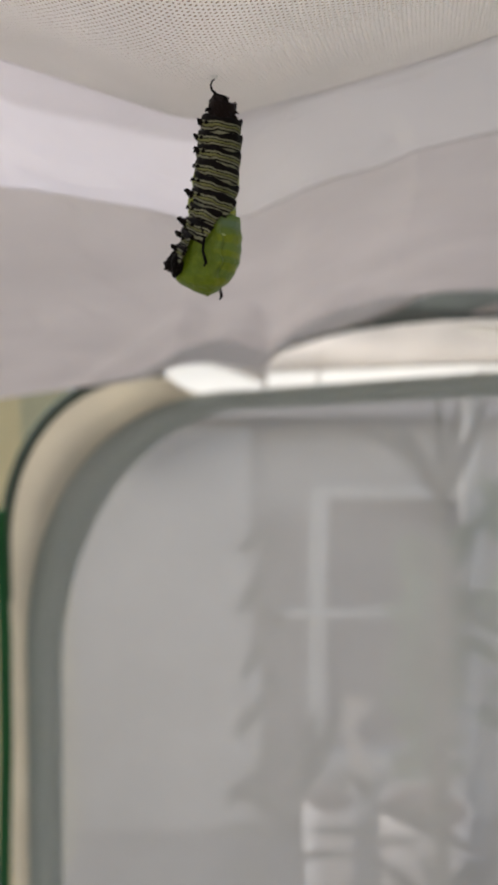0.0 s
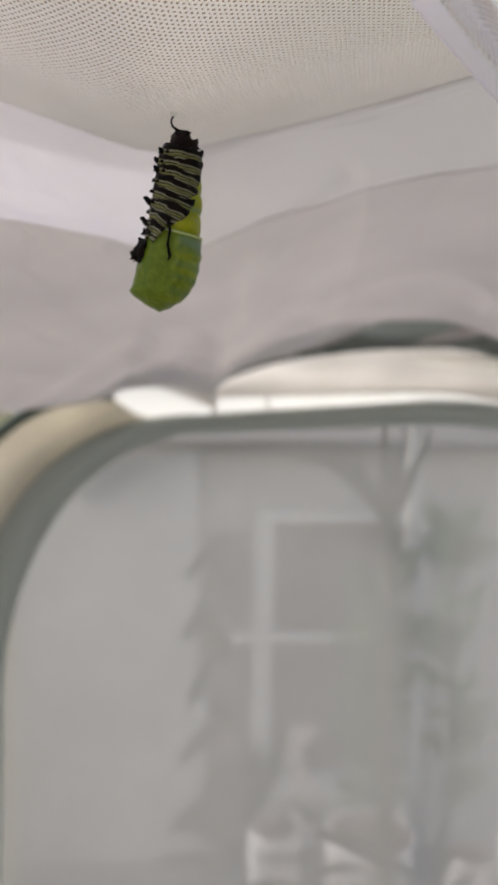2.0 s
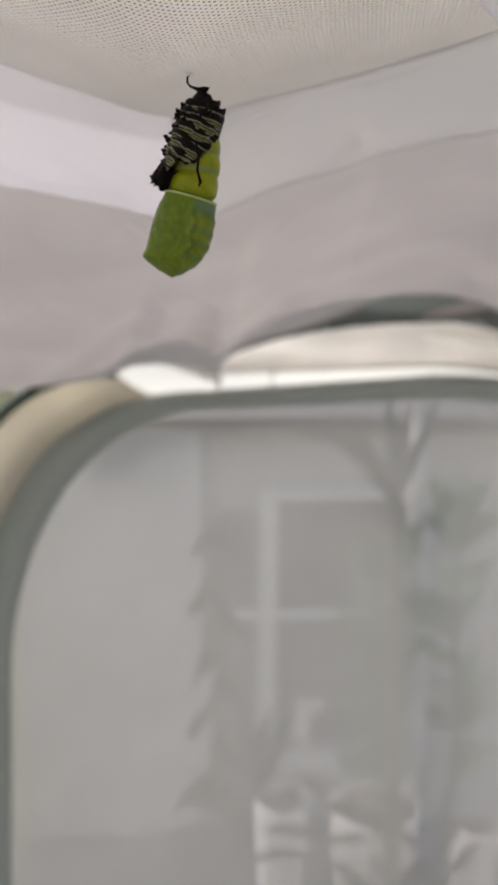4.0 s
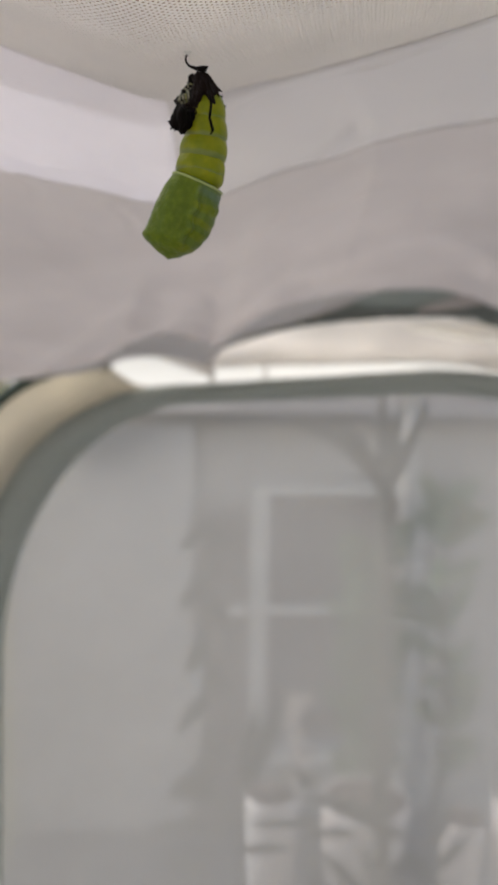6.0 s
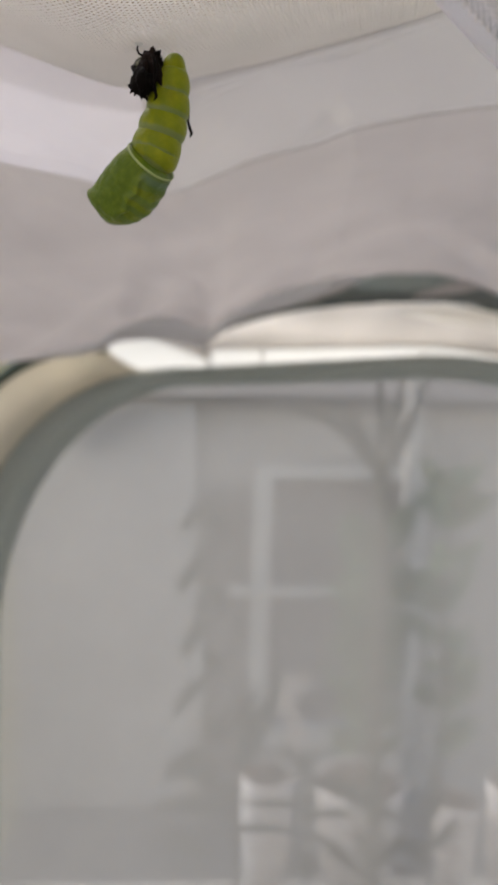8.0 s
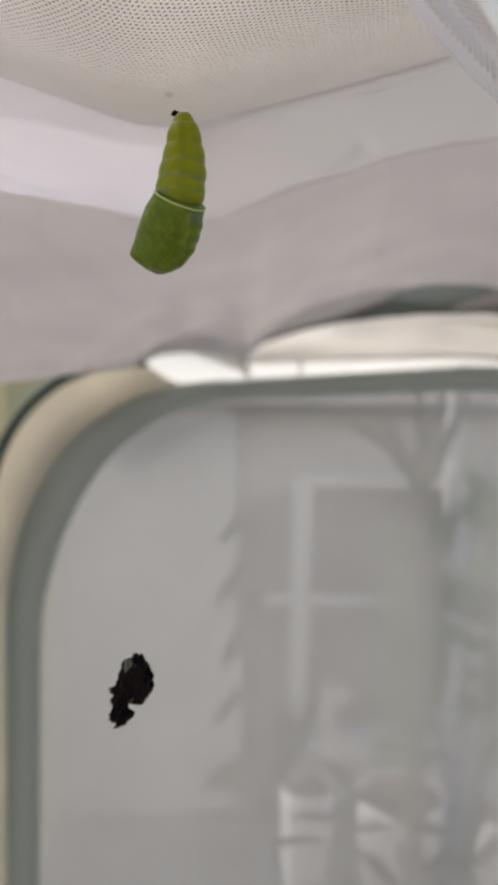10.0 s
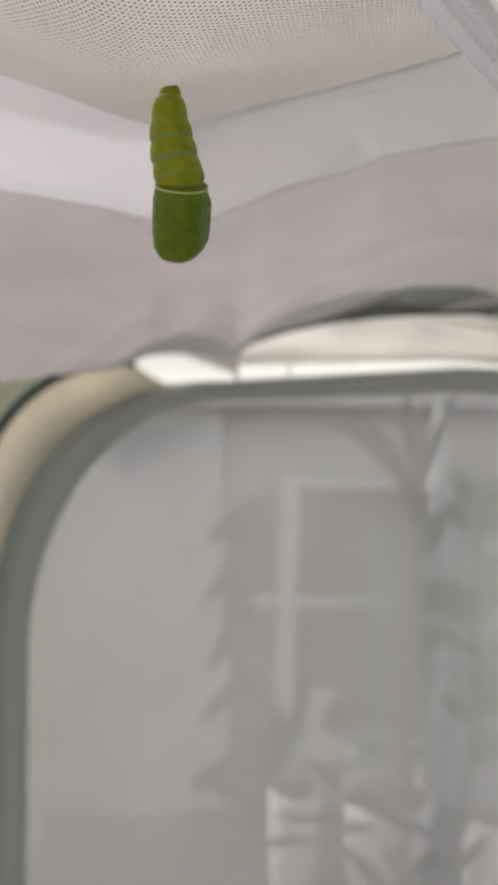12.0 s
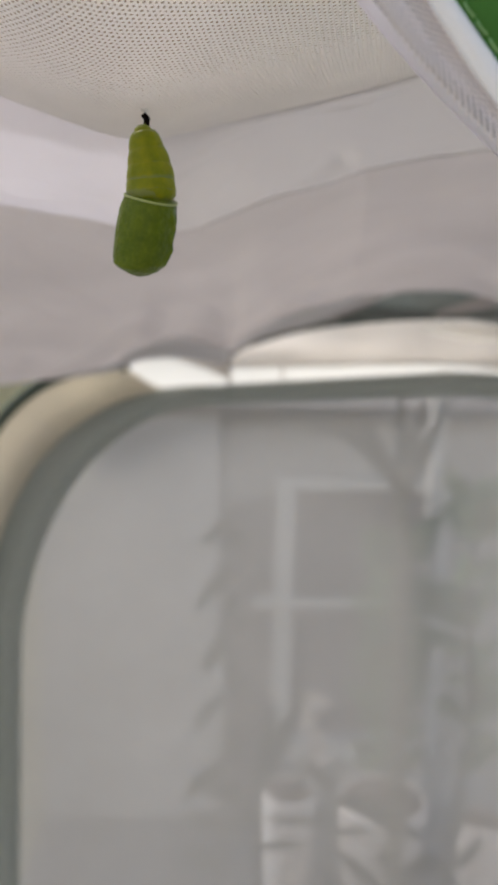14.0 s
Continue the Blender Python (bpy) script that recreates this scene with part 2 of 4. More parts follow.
def lathe(profile, segs=28, shape=None, caps=(True, True)):
    """A body of revolution about z from (radius, z) pairs; shape(angle, z) scales or shifts it."""
    bm = bmesh.new()
    rings = []
    for r, z in profile:
        ring = []
        for k in range(segs):
            a = 2 * math.pi * k / segs
            x, y = r * math.cos(a), r * math.sin(a)
            if shape:
                x, y = shape(x, y, z, a)
            ring.append(bm.verts.new((x, y, z)))
        rings.append(ring)
    for a, b in zip(rings, rings[1:]):
        for k in range(segs):
            bm.faces.new((a[k], a[(k + 1) % segs], b[(k + 1) % segs], b[k]))
    if caps[0]:
        bm.faces.new(list(reversed(rings[0])))
    if caps[1]:
        bm.faces.new(rings[-1])
    return bm


def tube(points, radii, segs=8, bm=None):
    """A round tapered tube along points."""
    bm = bm or bmesh.new()
    pts = [Vector(p) for p in points]
    rings = []
    for i, p in enumerate(pts):
        d = (pts[min(i + 1, len(pts) - 1)] - pts[max(i - 1, 0)]).normalized()
        side = d.cross(Vector((0.0, 1.0, 0.02))).normalized()
        if side.length < 0.5:
            side = Vector((1, 0, 0))
        up = side.cross(d)
        r = radii[i] if isinstance(radii, (list, tuple)) else radii
        rings.append([bm.verts.new(p + r * (math.cos(2 * math.pi * k / segs) * side + math.sin(2 * math.pi * k / segs) * up)) for k in range(segs)])
    for a, b in zip(rings, rings[1:]):
        for k in range(segs):
            bm.faces.new((a[k], a[(k + 1) % segs], b[(k + 1) % segs], b[k]))
    bm.faces.new(list(reversed(rings[0])))
    bm.faces.new(rings[-1])
    return bm


def surface(nu, nv, f, thick=0.0):
    """A sheet f(u, v), u and v from 0 to 1; thick gives it a second side."""
    bm = bmesh.new()
    grid = [[bm.verts.new(f(i / nu, j / nv)) for j in range(nv + 1)] for i in range(nu + 1)]
    for i in range(nu):
        for j in range(nv):
            bm.faces.new((grid[i][j], grid[i + 1][j], grid[i + 1][j + 1], grid[i][j + 1]))
    if thick:
        bmesh.ops.recalc_face_normals(bm, faces=bm.faces)
        bmesh.ops.solidify(bm, geom=bm.faces[:], thickness=thick)
    return bm


def frame_ring(outer, inner, y0, y1):
    """A flat ring between two outlines with the same number of points, from y0 to y1."""
    bm = bmesh.new()
    v = [[bm.verts.new((x, y, z)) for x, z in line] for y in (y0, y1) for line in (outer, inner)]
    n = len(outer)
    for k in range(n):
        j = (k + 1) % n
        for a, b in ((0, 1), (1, 3), (3, 2), (2, 0)):
            bm.faces.new((v[a][k], v[a][j], v[b][j], v[b][k]))
    return bm


def padded(line, y, r, closed=True, segs=6):
    """A round cord that runs along an outline."""
    pts = [(x, y, z) for x, z in line] + ([(line[0][0], y, line[0][1])] if closed else [])
    return tube(pts, r, segs)


# ---- the surroundings outside the cage ----
ground = tagged(part("ground", box(bmesh.new(), -400, 400, -400, 400, -1.67, -1.57), SOIL, smooth=False), "grey-brown patio ground reaching to the horizon", "ground", kind="structure")
# unseen wall behind the camera, added to warm the light from the front
wall_back = tagged(part("wall_bounce", box(bmesh.new(), -4.0, 4.0, -3.6, -3.5, -1.57, 2.6), ROOF, smooth=False), "unseen beige plastered wall, added for warm bounce light", "wall", kind="structure")
wall_side = tagged(part("wall_west", box(bmesh.new(), -0.62, -0.52, 1.9, 2.42, -1.57, -0.05), SAND, smooth=False), "yellowish beige plastered wall", "wall", kind="structure")
table = tagged(new("table"), "plain grey painted table that carries the cage", "table")
part("tabletop", box(bmesh.new(), -0.50, 0.82, 0.02, 1.092, -0.855, -0.82, 0.004), TABLE, table, smooth=False)
for lx in (-0.44, 0.76):
    for ly in (0.08, 1.035):
        part("leg", box(bmesh.new(), lx - 0.025, lx + 0.025, ly - 0.025, ly + 0.025, -1.57, -0.855, 0.003), TABLE, table, smooth=False)


def garden_wall():
    """Low shed with a cross-barred window and a metal roof, before an added backdrop wall."""
    y = 2.50
    wx0, wx1, wz0, wz1 = 0.208, 0.68, -1.36, -0.50
    shed = tagged(new("shed"), "grey shed with a white cross-barred window and metal roof", "shed", kind="structure")
    bm = bmesh.new()
    for x0, x1, z0, z1 in ((-1.25, wx0, -1.57, -0.285), (wx1, 3.4, -1.57, -0.285), (wx0, wx1, -1.57, wz0), (wx0, wx1, wz1, -0.285)):
        box(bm, x0, x1, y, y + 0.08, z0, z1)
    part("wall", bm, WALL, shed, smooth=False)
    part("roof", surface(4, 2, lambda u, v: Vector((-1.25 + 4.7 * u, 2.42 + 0.70 * v, -0.29 + 0.22 * v)), 0.03), CREAM, shed, "weathered sheet roof", smooth=False)
    win = part("window", frame_ring([(wx0 - .03, wz0 - .03), (wx1 + .03, wz0 - .03), (wx1 + .03, wz1 + .017), (wx0 - .03, wz1 + .017)],
                                    [(wx0 + .03, wz0 + .03), (wx1 - .03, wz0 + .03), (wx1 - .03, wz1 - .017), (wx0 + .03, wz1 - .017)], y - 0.03, y + 0.02), WHITE, shed, "white window frame", smooth=False)
    part("mullion", box(bmesh.new(), wx0 - 0.10, wx1 - 0.03, y - 0.045, y - 0.031, -0.885, -0.855), WHITE, win, smooth=False)
    part("pane", box(bmesh.new(), wx0 + 0.03, wx1 - 0.03, y + 0.022, y + 0.03, wz0 + 0.03, wz1 - 0.03), GLASS, win, "dark glass", smooth=False)
    part("door", box(bmesh.new(), -0.95, 0.005, y - 0.07, y - 0.005, -1.57, -0.29, 0.004), PALE, shed, "pale painted door leaf", smooth=False)
    part("downpipe", tube([(0.018, y - 0.06, -1.57), (0.018, y - 0.06, -1.2), (0.018, y - 0.06, -0.98)], 0.017, 12), WHITE, shed, "white downpipe")
    # dark brown strips added between the door and the window
    for k in range(3):
        part("dark_strip", box(bmesh.new(), 0.040 + 0.046 * k, 0.083 + 0.046 * k, y - 0.02, y - 0.004, -1.57, -0.56, 0.003), BROWN, shed, smooth=False)
    post = tagged(part("porch_post", box(bmesh.new(), 0.570, 0.604, 2.18, 2.23, -1.57, -0.16, 0.004), PALE, smooth=False), "white painted wooden porch post", "post", kind="structure")
    fence = tagged(new("fence"), "brown boarded fence behind the shed", "fence", kind="structure")
    part("wall", box(bmesh.new(), -1.25, 3.45, 3.14, 3.24, -1.57, -0.10), BROWN, fence, smooth=False)
    # wall added to hide the sky, so the netting's holes look darker
    far = tagged(new("house"), "brown plastered wall added beyond the shed as a backdrop to the netting", "house", kind="structure")
    part("wall", box(bmesh.new(), -7.0, 8.0, 7.0, 7.2, -1.57, 3.8), BACKDROP, far, smooth=False)


garden_wall()


def leaf(bm, base, tip, wide, sag=0.1):
    """One pointed leaf with a fold along its middle."""
    a, b = Vector(base), Vector(tip)
    d = b - a
    side = d.cross(Vector((0.15, 1, 0.1))).normalized() * wide
    rows = []
    for k in range(6):
        s = k / 5
        w = math.sin(math.pi * min(0.98, 0.06 + s * 0.94)) ** 0.8
        mid = a + d * s + Vector((0, 0, -sag * d.length * s * s))
        rows.append((bm.verts.new(mid - side * w), bm.verts.new(mid + Vector((0, wide * 0.35 * w, 0))), bm.verts.new(mid + side * w)))
    for p, q in zip(rows, rows[1:]):
        bm.faces.new((p[0], p[1], q[1], q[0]))
        bm.faces.new((p[1], p[2], q[2], q[1]))


def plant(name, label, x, y, z0, height, leaves, size, spread, seed, scale=1.0):
    """A leafy stem in a pot."""
    rnd = random.Random(seed)
    thing = tagged(new(name), label, "plant", "bushes by the shed")
    thing.location = (x, y, z0)
    base = 0.16 * scale
    part("pot", lathe([(r * scale, z * scale) for r, z in ((0.07, 0), (0.10, 0.15), (0.108, 0.15), (0.108, 0.17), (0.09, 0.17), (0.085, 0.14))], 20), POT, thing)
    top = [(0.02 * scale * math.sin(k * 1.3 + seed), 0.02 * scale * math.cos(k + seed), base * 0.8 + (height - base * 0.8) * k / 6) for k in range(7)]
    part("stem", tube(top, [(0.012 - 0.0012 * k) * scale for k in range(7)]), STEM, thing)
    bm = bmesh.new()
    for k in range(leaves):
        s = rnd.uniform(0.25, 1.0) if k > 4 else 1.0
        zz = base + (height - base) * s
        a = rnd.uniform(0, 2 * math.pi)
        r = size * rnd.uniform(0.6, 1.0)
        leaf(bm, (0.01 * math.cos(a), 0.01 * math.sin(a), zz), (spread * r * math.cos(a), spread * r * math.sin(a), zz + r * rnd.uniform(0.2, 0.9)), size * 0.14, 0.12)
    part("crown", bm, LEAF, thing)
    return thing


def fan_plant():
    """Bare stem in a pot with a fan of arching blades at its top."""
    thing = tagged(new("yucca"), "potted yucca with a fan of dark blades close behind the screen", "plant")
    thing.location = (0.197, 0.845, -0.82)
    top = 0.655
    part("pot", lathe([(0.024, 0), (0.030, 0.08), (0.032, 0.08), (0.032, 0.09), (0.028, 0.09), (0.026, 0.075)], 20), POT, thing)
    part("stem", tube([(0.02, 0, 0.08), (0.012, 0.004, 0.3), (0.0, 0, top + 0.02)], [0.010, 0.009, 0.008]), STEM, thing)
    # each blade: sideways reach, rise, half width, how far it arches over
    for dx, dz, wide, arch in ((-0.098, 0.098, 0.0085, 0.042), (-0.060, 0.090, 0.0075, 0.020), (-0.006, 0.105, 0.0070, 0.0), (0.022, 0.100, 0.0060, 0.004), (0.047, 0.082, 0.0085, -0.012)):
        bm = bmesh.new()
        rows = []
        for k in range(10):
            q = k / 9
            mid = Vector((dx * q ** 1.25 if arch >= 0 else dx * q, 0.010 * q, top + dz * q - arch * q ** 3 - 0.012 * (1 - q)))
            ahead = Vector((dx, 0, dz - 3 * arch * q * q)).normalized()
            side = Vector((ahead.z, 0, -ahead.x)) * wide * (0.55 + 0.45 * math.sin(math.pi * min(1, q * 1.3))) * (1 - q ** 3) ** 0.7
            rows.append((bm.verts.new(mid - side), bm.verts.new(mid + Vector((0, 0.003, 0))), bm.verts.new(mid + side)))
        for p, q in zip(rows, rows[1:]):
            bm.faces.new((p[0], p[1], q[1], q[0]))
            bm.faces.new((p[1], p[2], q[2], q[1]))
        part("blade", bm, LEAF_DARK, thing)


fan_plant()
plant("potted_plant", "leafy green bush under the shed window", 0.46, 2.05, -1.57, 0.98, 90, 0.17, 0.75, 5)
plant("potted_plant", "tall leafy green bush before the porch post", 0.64, 1.98, -1.57, 1.12, 52, 0.15, 0.7, 11)


def milkweed(x, high, leaves, label, y=0.935):
    """Upright stem in a small pot with long pointed leaves; each leaf: height of its foot, sideways reach, rise, half width, droop."""
    thing = tagged(new("milkweed"), label, "plant", "milkweed plants behind the screen")
    thing.location = (x, y, -0.82)
    part("pot", lathe([(0.018, 0), (0.024, 0.06), (0.026, 0.06), (0.026, 0.068), (0.022, 0.068), (0.020, 0.055)], 20), POT, thing)
    part("stem", tube([(0, 0, 0.05), (0.003, 0, high * 0.5), (0, 0, high)], [0.0035, 0.003, 0.002]), STEM, thing)
    for foot, reach, rise, wide, droop in leaves:
        bm = bmesh.new()
        leaf(bm, (0, 0, foot), (reach, -0.006, foot + rise), wide, droop)
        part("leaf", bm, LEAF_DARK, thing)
    return thing


milkweed(0.148, 0.285, ((0.262, -0.030, 0.035, 0.009, 0.0), (0.250, 0.118, -0.025, 0.015, 0.25), (0.215, -0.078, 0.012, 0.006, 0.05), (0.20, 0.055, 0.02, 0.006, 0.2)), "milkweed with a broad drooping leaf before the pots")
milkweed(0.219, 0.165, ((0.125, -0.064, 0.070, 0.011, 0.05), (0.125, 0.050, 0.066, 0.011, 0.05), (0.150, -0.012, 0.050, 0.006, 0.0), (0.09, 0.085, 0.045, 0.010, 0.3)), "low milkweed with leaves in a steep pair before the pots", 0.925)
milkweed(0.058, 0.330, ((0.255, 0.052, 0.130, 0.013, 0.02), (0.215, -0.045, 0.075, 0.010, 0.1), (0.270, 0.020, 0.105, 0.008, 0.0), (0.180, 0.070, 0.030, 0.007, 0.3)), "tall milkweed with upright dark leaves beside the pots")
milkweed(0.016, 0.600, ((0.590, -0.030, -0.022, 0.007, 0.2), (0.585, 0.026, -0.020, 0.007, 0.2), (0.530, -0.032, -0.034, 0.009, 0.2), (0.505, 0.026, -0.030, 0.008, 0.2), (0.455, -0.024, -0.042, 0.009, 0.1),
                        (0.420, 0.030, -0.030, 0.009, 0.2), (0.380, -0.034, -0.030, 0.010, 0.3), (0.340, 0.028, -0.034, 0.009, 0.1), (0.290, -0.046, -0.024, 0.011, 0.3), (0.250, -0.040, 0.040, 0.011, 0.15), (0.215, -0.058, 0.022, 0.012, 0.25),
                        (0.200, 0.044, 0.040, 0.010, 0.1), (0.150, -0.046, 0.045, 0.011, 0.1)), "tall milkweed with drooping leaves near the pale door side")
milkweed(0.303, 0.215, ((0.150, 0.034, 0.055, 0.008, 0.1), (0.130, -0.045, 0.060, 0.009, 0.1), (0.190, 0.012, 0.060, 0.006, 0.0)), "thin milkweed with a few leaves before the pots")


def white_planter(x, y, wide, high):
    """Glazed white flower pot."""
    thing = tagged(new("flower_pot"), "off-white glazed round flower pot behind the screen", "flower pot", "white pots behind the screen")
    thing.location = (x, y, -0.82)
    part("pot", lathe([(wide * 0.6, 0), (wide * 0.9, high * 0.5), (wide, high * 0.9), (wide * 1.0, high * 0.97), (wide * 0.985, high), (wide * 0.965, high), (wide * 0.93, high * 0.95)], 28), GLAZE, thing)
    part("soil", lathe([(wide * 0.967, high * 0.998), (wide * 0.6, high * 1.03), (0.001, high * 1.05)], 20, None, (False, False)), COMPOST, thing)
    return thing


orchid = white_planter(0.105, 1.02, 0.034, 0.207)
white_planter(0.232, 1.03, 0.058, 0.190)
white_planter(0.368, 1.03, 0.030, 0.160)
white_planter(0.445, 1.03, 0.036, 0.185)
tagged(orchid, "white glazed pot with a bent stem of white blossoms", "flower pot", "white pots behind the screen")
part("stem", tube([(0.0, 0, 0.19), (0.022, 0, 0.235), (0.034, 0, 0.262), (0.030, 0, 0.295), (0.020, 0, 0.320), (0.032, 0, 0.335)], [0.004, 0.004, 0.0035, 0.003, 0.003, 0.002]), STEM, orchid)
for bx, bz, br in ((0.034, 0.238, 0.015), (0.036, 0.262, 0.018), (0.031, 0.286, 0.014), (0.020, 0.312, 0.018), (0.024, 0.335, 0.017), (0.040, 0.338, 0.014)):
    bm = bmesh.new()
    for k in range(5):
        a = 2 * math.pi * k / 5 + bx * 90
        leaf(bm, (bx, -0.004, bz), (bx + br * math.cos(a), -0.008, bz + br * math.sin(a)), br * 0.42, 0.0)
    part("blossom", bm, GLAZE, orchid, "white blossom")

# ---- the cage ----
HOOK = Vector((-0.0059, 0.150, 0.0405))


def smooth_abs(s, e=0.05):
    return math.sqrt(s * s + e * e) - e


def roof_height(x, y):
    """The sagging net roof, lowest where the animal hangs."""
    near = 6.5 if y < 0.15 else 2.05
    d = math.hypot(x + 0.012, 0.008) - 0.008
    return 0.0415 + near * (y - 0.15) ** 2 + (0.33 if x > -0.012 else 0.42) * d / (1 + 6 * d)


def seam(s):
    x, y = -0.012 + 0.135 * s, 0.235 - 0.146 * smooth_abs(s, 0.014)
    return Vector((x, y, roof_height(x, y)))


def fold(s):
    high = 0.0325 - 0.010 * s
    if s > 0:
        high = min(0.0325 + 0.013 * s + 0.115 * s * s + 0.005 * ease(s / 0.15), seam(s).z - 0.0032)
    return Vector((-0.007 + 0.183 * s, 0.262 - 0.13 * smooth_abs(s, 0.04), high))


def ease(k):
    k = max(0.0, min(1.0, k))
    return k * k * (3 - 2 * k)


def droop(x):
    """How far the panel's upper edge sinks towards its far corner."""
    q = max(0.0, x - 0.21)
    return 1.25 * q * q if q < 0.11 else 0.015125 + 0.275 * (q - 0.11)


def gap_top(x):
    """Upper edge of the white flap."""
    return -0.032 + 0.040 * (1 - math.exp(-max(0.0, x - 0.02) / 0.075)) - 0.25 * max(0.0, x - 0.265) - 0.5 * droop(x)


def hem_high(x):
    return 0.022 * ease((x - 0.075) / 0.11) - 0.010 * ease((x - 0.222) / 0.06)


def rim(s):
    x = -0.05 + 0.60 * s
    k = ease((-0.068 - x) / 0.035)
    arch = min(0.006, 3.0 * (x + 0.037) ** 2) * ease((0.03 - x) / 0.02)
    return Vector((x, 0.80 - 0.006 * k, gap_top(x) - 0.0035 - arch + 0.0085 * ease((x + 0.005) / 0.05) + hem_high(x) - 0.0090 * k + 0.14 * min(0.0, x + 0.10)))


def cloth_point(u, v):
    """Cloth hung from the seam, over the fold and on to the rim above the screen."""
    s = -0.95 + 1.9 * u
    a, f, b = seam(s), fold(s), rim(s)
    soft = 0.22 + 0.63 / (1 + math.exp(-(s - 0.06) * 22))
    p0, p1 = f.lerp(a, soft), f.lerp(b, soft * 0.15)
    if v < 0.28:
        p = a.lerp(p0, v / 0.28)
    elif v < 0.45:
        k = (v - 0.28) / 0.17
        p = p0 * (1 - k) ** 2 + f * 2 * k * (1 - k) + p1 * k * k
    else:
        k = (v - 0.45) / 0.55
        p = p1.lerp(b, k ** 1.35)
    w = min(1.0, v * 4) ** 2 * min(1.0, (1 - v) * 5)
    far = 0.30 + 1.0 * max(0.0, p.y - 0.22)
    n1 = noise.noise(Vector((s * 6, v * 5, 1.5)))
    n2 = noise.noise(Vector((s * 15 - v * 10, v * 9, 4.2)))
    ridge = max(0.0, 1 - abs(noise.noise(Vector((s * 7 + v * 4, v * 13 - s * 4, 8.1)))) * 5)
    ridge *= 0.25 + 0.75 * ease((v - 0.28) / 0.12)
    low = max(0.0, v - 0.62)
    gather = math.sin(s * 26 + 9 * noise.noise(Vector((s * 4, v * 3, 2.2)))) * low * 0.022
    p.z += w * (far * (0.0050 * n1 + 0.0016 * n2 - 0.0016 * ridge) + gather)
    p.y += w * 0.0008 * n2
    if s > 0.0:
        # short scalloped creases along the fold
        lift = abs(math.sin(s * 13.0 + 1.5 * noise.noise(Vector((s * 5, 0.0, 3.3)))))
        off = v - 0.352 - 0.030 * lift
        deep = (1 - lift) ** 0.7 * max(0.0, 0.75 + noise.noise(Vector((s * 9, 1.0, 6.1)))) * min(1.0, s * 10)
        p.z -= 0.0012 * deep * math.exp(-(off / (0.026 if off > 0 else 0.009)) ** 2)
    return p


BAND_END = 0.375
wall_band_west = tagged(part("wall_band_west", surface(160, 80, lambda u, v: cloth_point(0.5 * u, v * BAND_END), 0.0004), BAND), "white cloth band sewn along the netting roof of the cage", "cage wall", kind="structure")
# the east band and the sheet carry their shade in the cloth colour
wall_band_east = tagged(part("wall_band_east", surface(160, 80, lambda u, v: cloth_point(0.5 + 0.5 * u, v * BAND_END), 0.0004), BAND_SHADED), "white cloth band along the netting roof, coloured as shaded", "cage wall", kind="structure")
wall_sheet = tagged(part("wall_sheet", surface(420, 80, lambda u, v: cloth_point(u, BAND_END + v * (1 - BAND_END)), 0.0004), SHEET), "wrinkled white cloth panel of the cage, coloured as shaded", "cage wall", kind="structure")


def net_strands(name, place, inside, x_range, y_range, pitch, thick, deep, turn, label):
    """Knitted net of six-sided meshes, each strand a real thread; place(x, y) lays it on its surface."""
    p = pitch
    h = p / math.sqrt(3)
    verts, faces = [], []

    def strand(a, b):
        (xa, ya), (xb, yb) = a, b
        dx, dy = xb - xa, yb - ya
        l = math.hypot(dx, dy)
        nx, ny = -dy / l * thick, dx / l * thick
        k = len(verts)
        for x, y in (a, b):
            mid = Vector(place(x, y))
            verts.extend((Vector(place(x + nx, y + ny)), mid - Vector((0, 0.4 * deep, deep)), Vector(place(x - nx, y - ny)), mid + Vector((0, 0.4 * deep, 0.6 * deep))))
        for i in range(4):
            j = (i + 1) % 4
            faces.append((k + i, k + j, k + 4 + j, k + 4 + i))

    ct, st = math.cos(turn), math.sin(turn)
    cx, cy = sum(x_range) / 2, sum(y_range) / 2
    reach = 0.5 * math.hypot(x_range[1] - x_range[0], y_range[1] - y_range[0])
    rows, cols = int(reach / (1.5 * h)) + 1, int(reach / p) + 1
    for r in range(-rows, rows):
        for c in range(-cols, cols):
            gx, gy = (c + 0.5 * (r % 2)) * p, r * 1.5 * h
            corners = []
            for ox, oy in ((0, h), (p / 2, h / 2), (p / 2, -h / 2), (0, -h)):
                ax, ay = gx + ox, gy + oy
                ax += 0.08 * p * math.sin(91.7 * ax / p + 57.3 * ay / p)
                ay += 0.08 * p * math.sin(73.1 * ay / p - 39.9 * ax / p)
                corners.append((ct * ax - st * ay + cx, st * ax + ct * ay + cy))
            x, y = corners[1]
            if not (x_range[0] < x < x_range[1] and y_range[0] < y < y_range[1] and inside(x, y)):
                continue
            for a, b in zip(corners, corners[1:]):
                strand(a, b)
    return tagged(raw(name, [tuple(v) for v in verts], faces, NET), label, "netting", kind="stuff")


def on_roof(x, y):
    s = (x + 0.012) / 0.135
    return y < 0.235 - 0.146 * smooth_abs(s, 0.014) + 0.0006


def selvage_point(x, y):
    """The netting's edge, turned down over the top of the cloth band; x runs along the seam, y down from it."""
    p = cloth_point((x / 0.135 + 0.95) / 1.9, y / 0.045)
    return p.x, p.y - 0.0004, p.z - 0.0002


def selvage_end(x):
    return 0.0048 + 0.0010 * noise.noise(Vector((x * 45, 2.0, 0.0)))


net_strands("netting", lambda x, y: (x, y, roof_height(x, y)), on_roof, (-0.082, 0.085), (0.1145, 0.24), 0.00084, 0.00023, 0.00022, radians(18), "white knitted netting roof of the cage, sagging where the animal hangs")
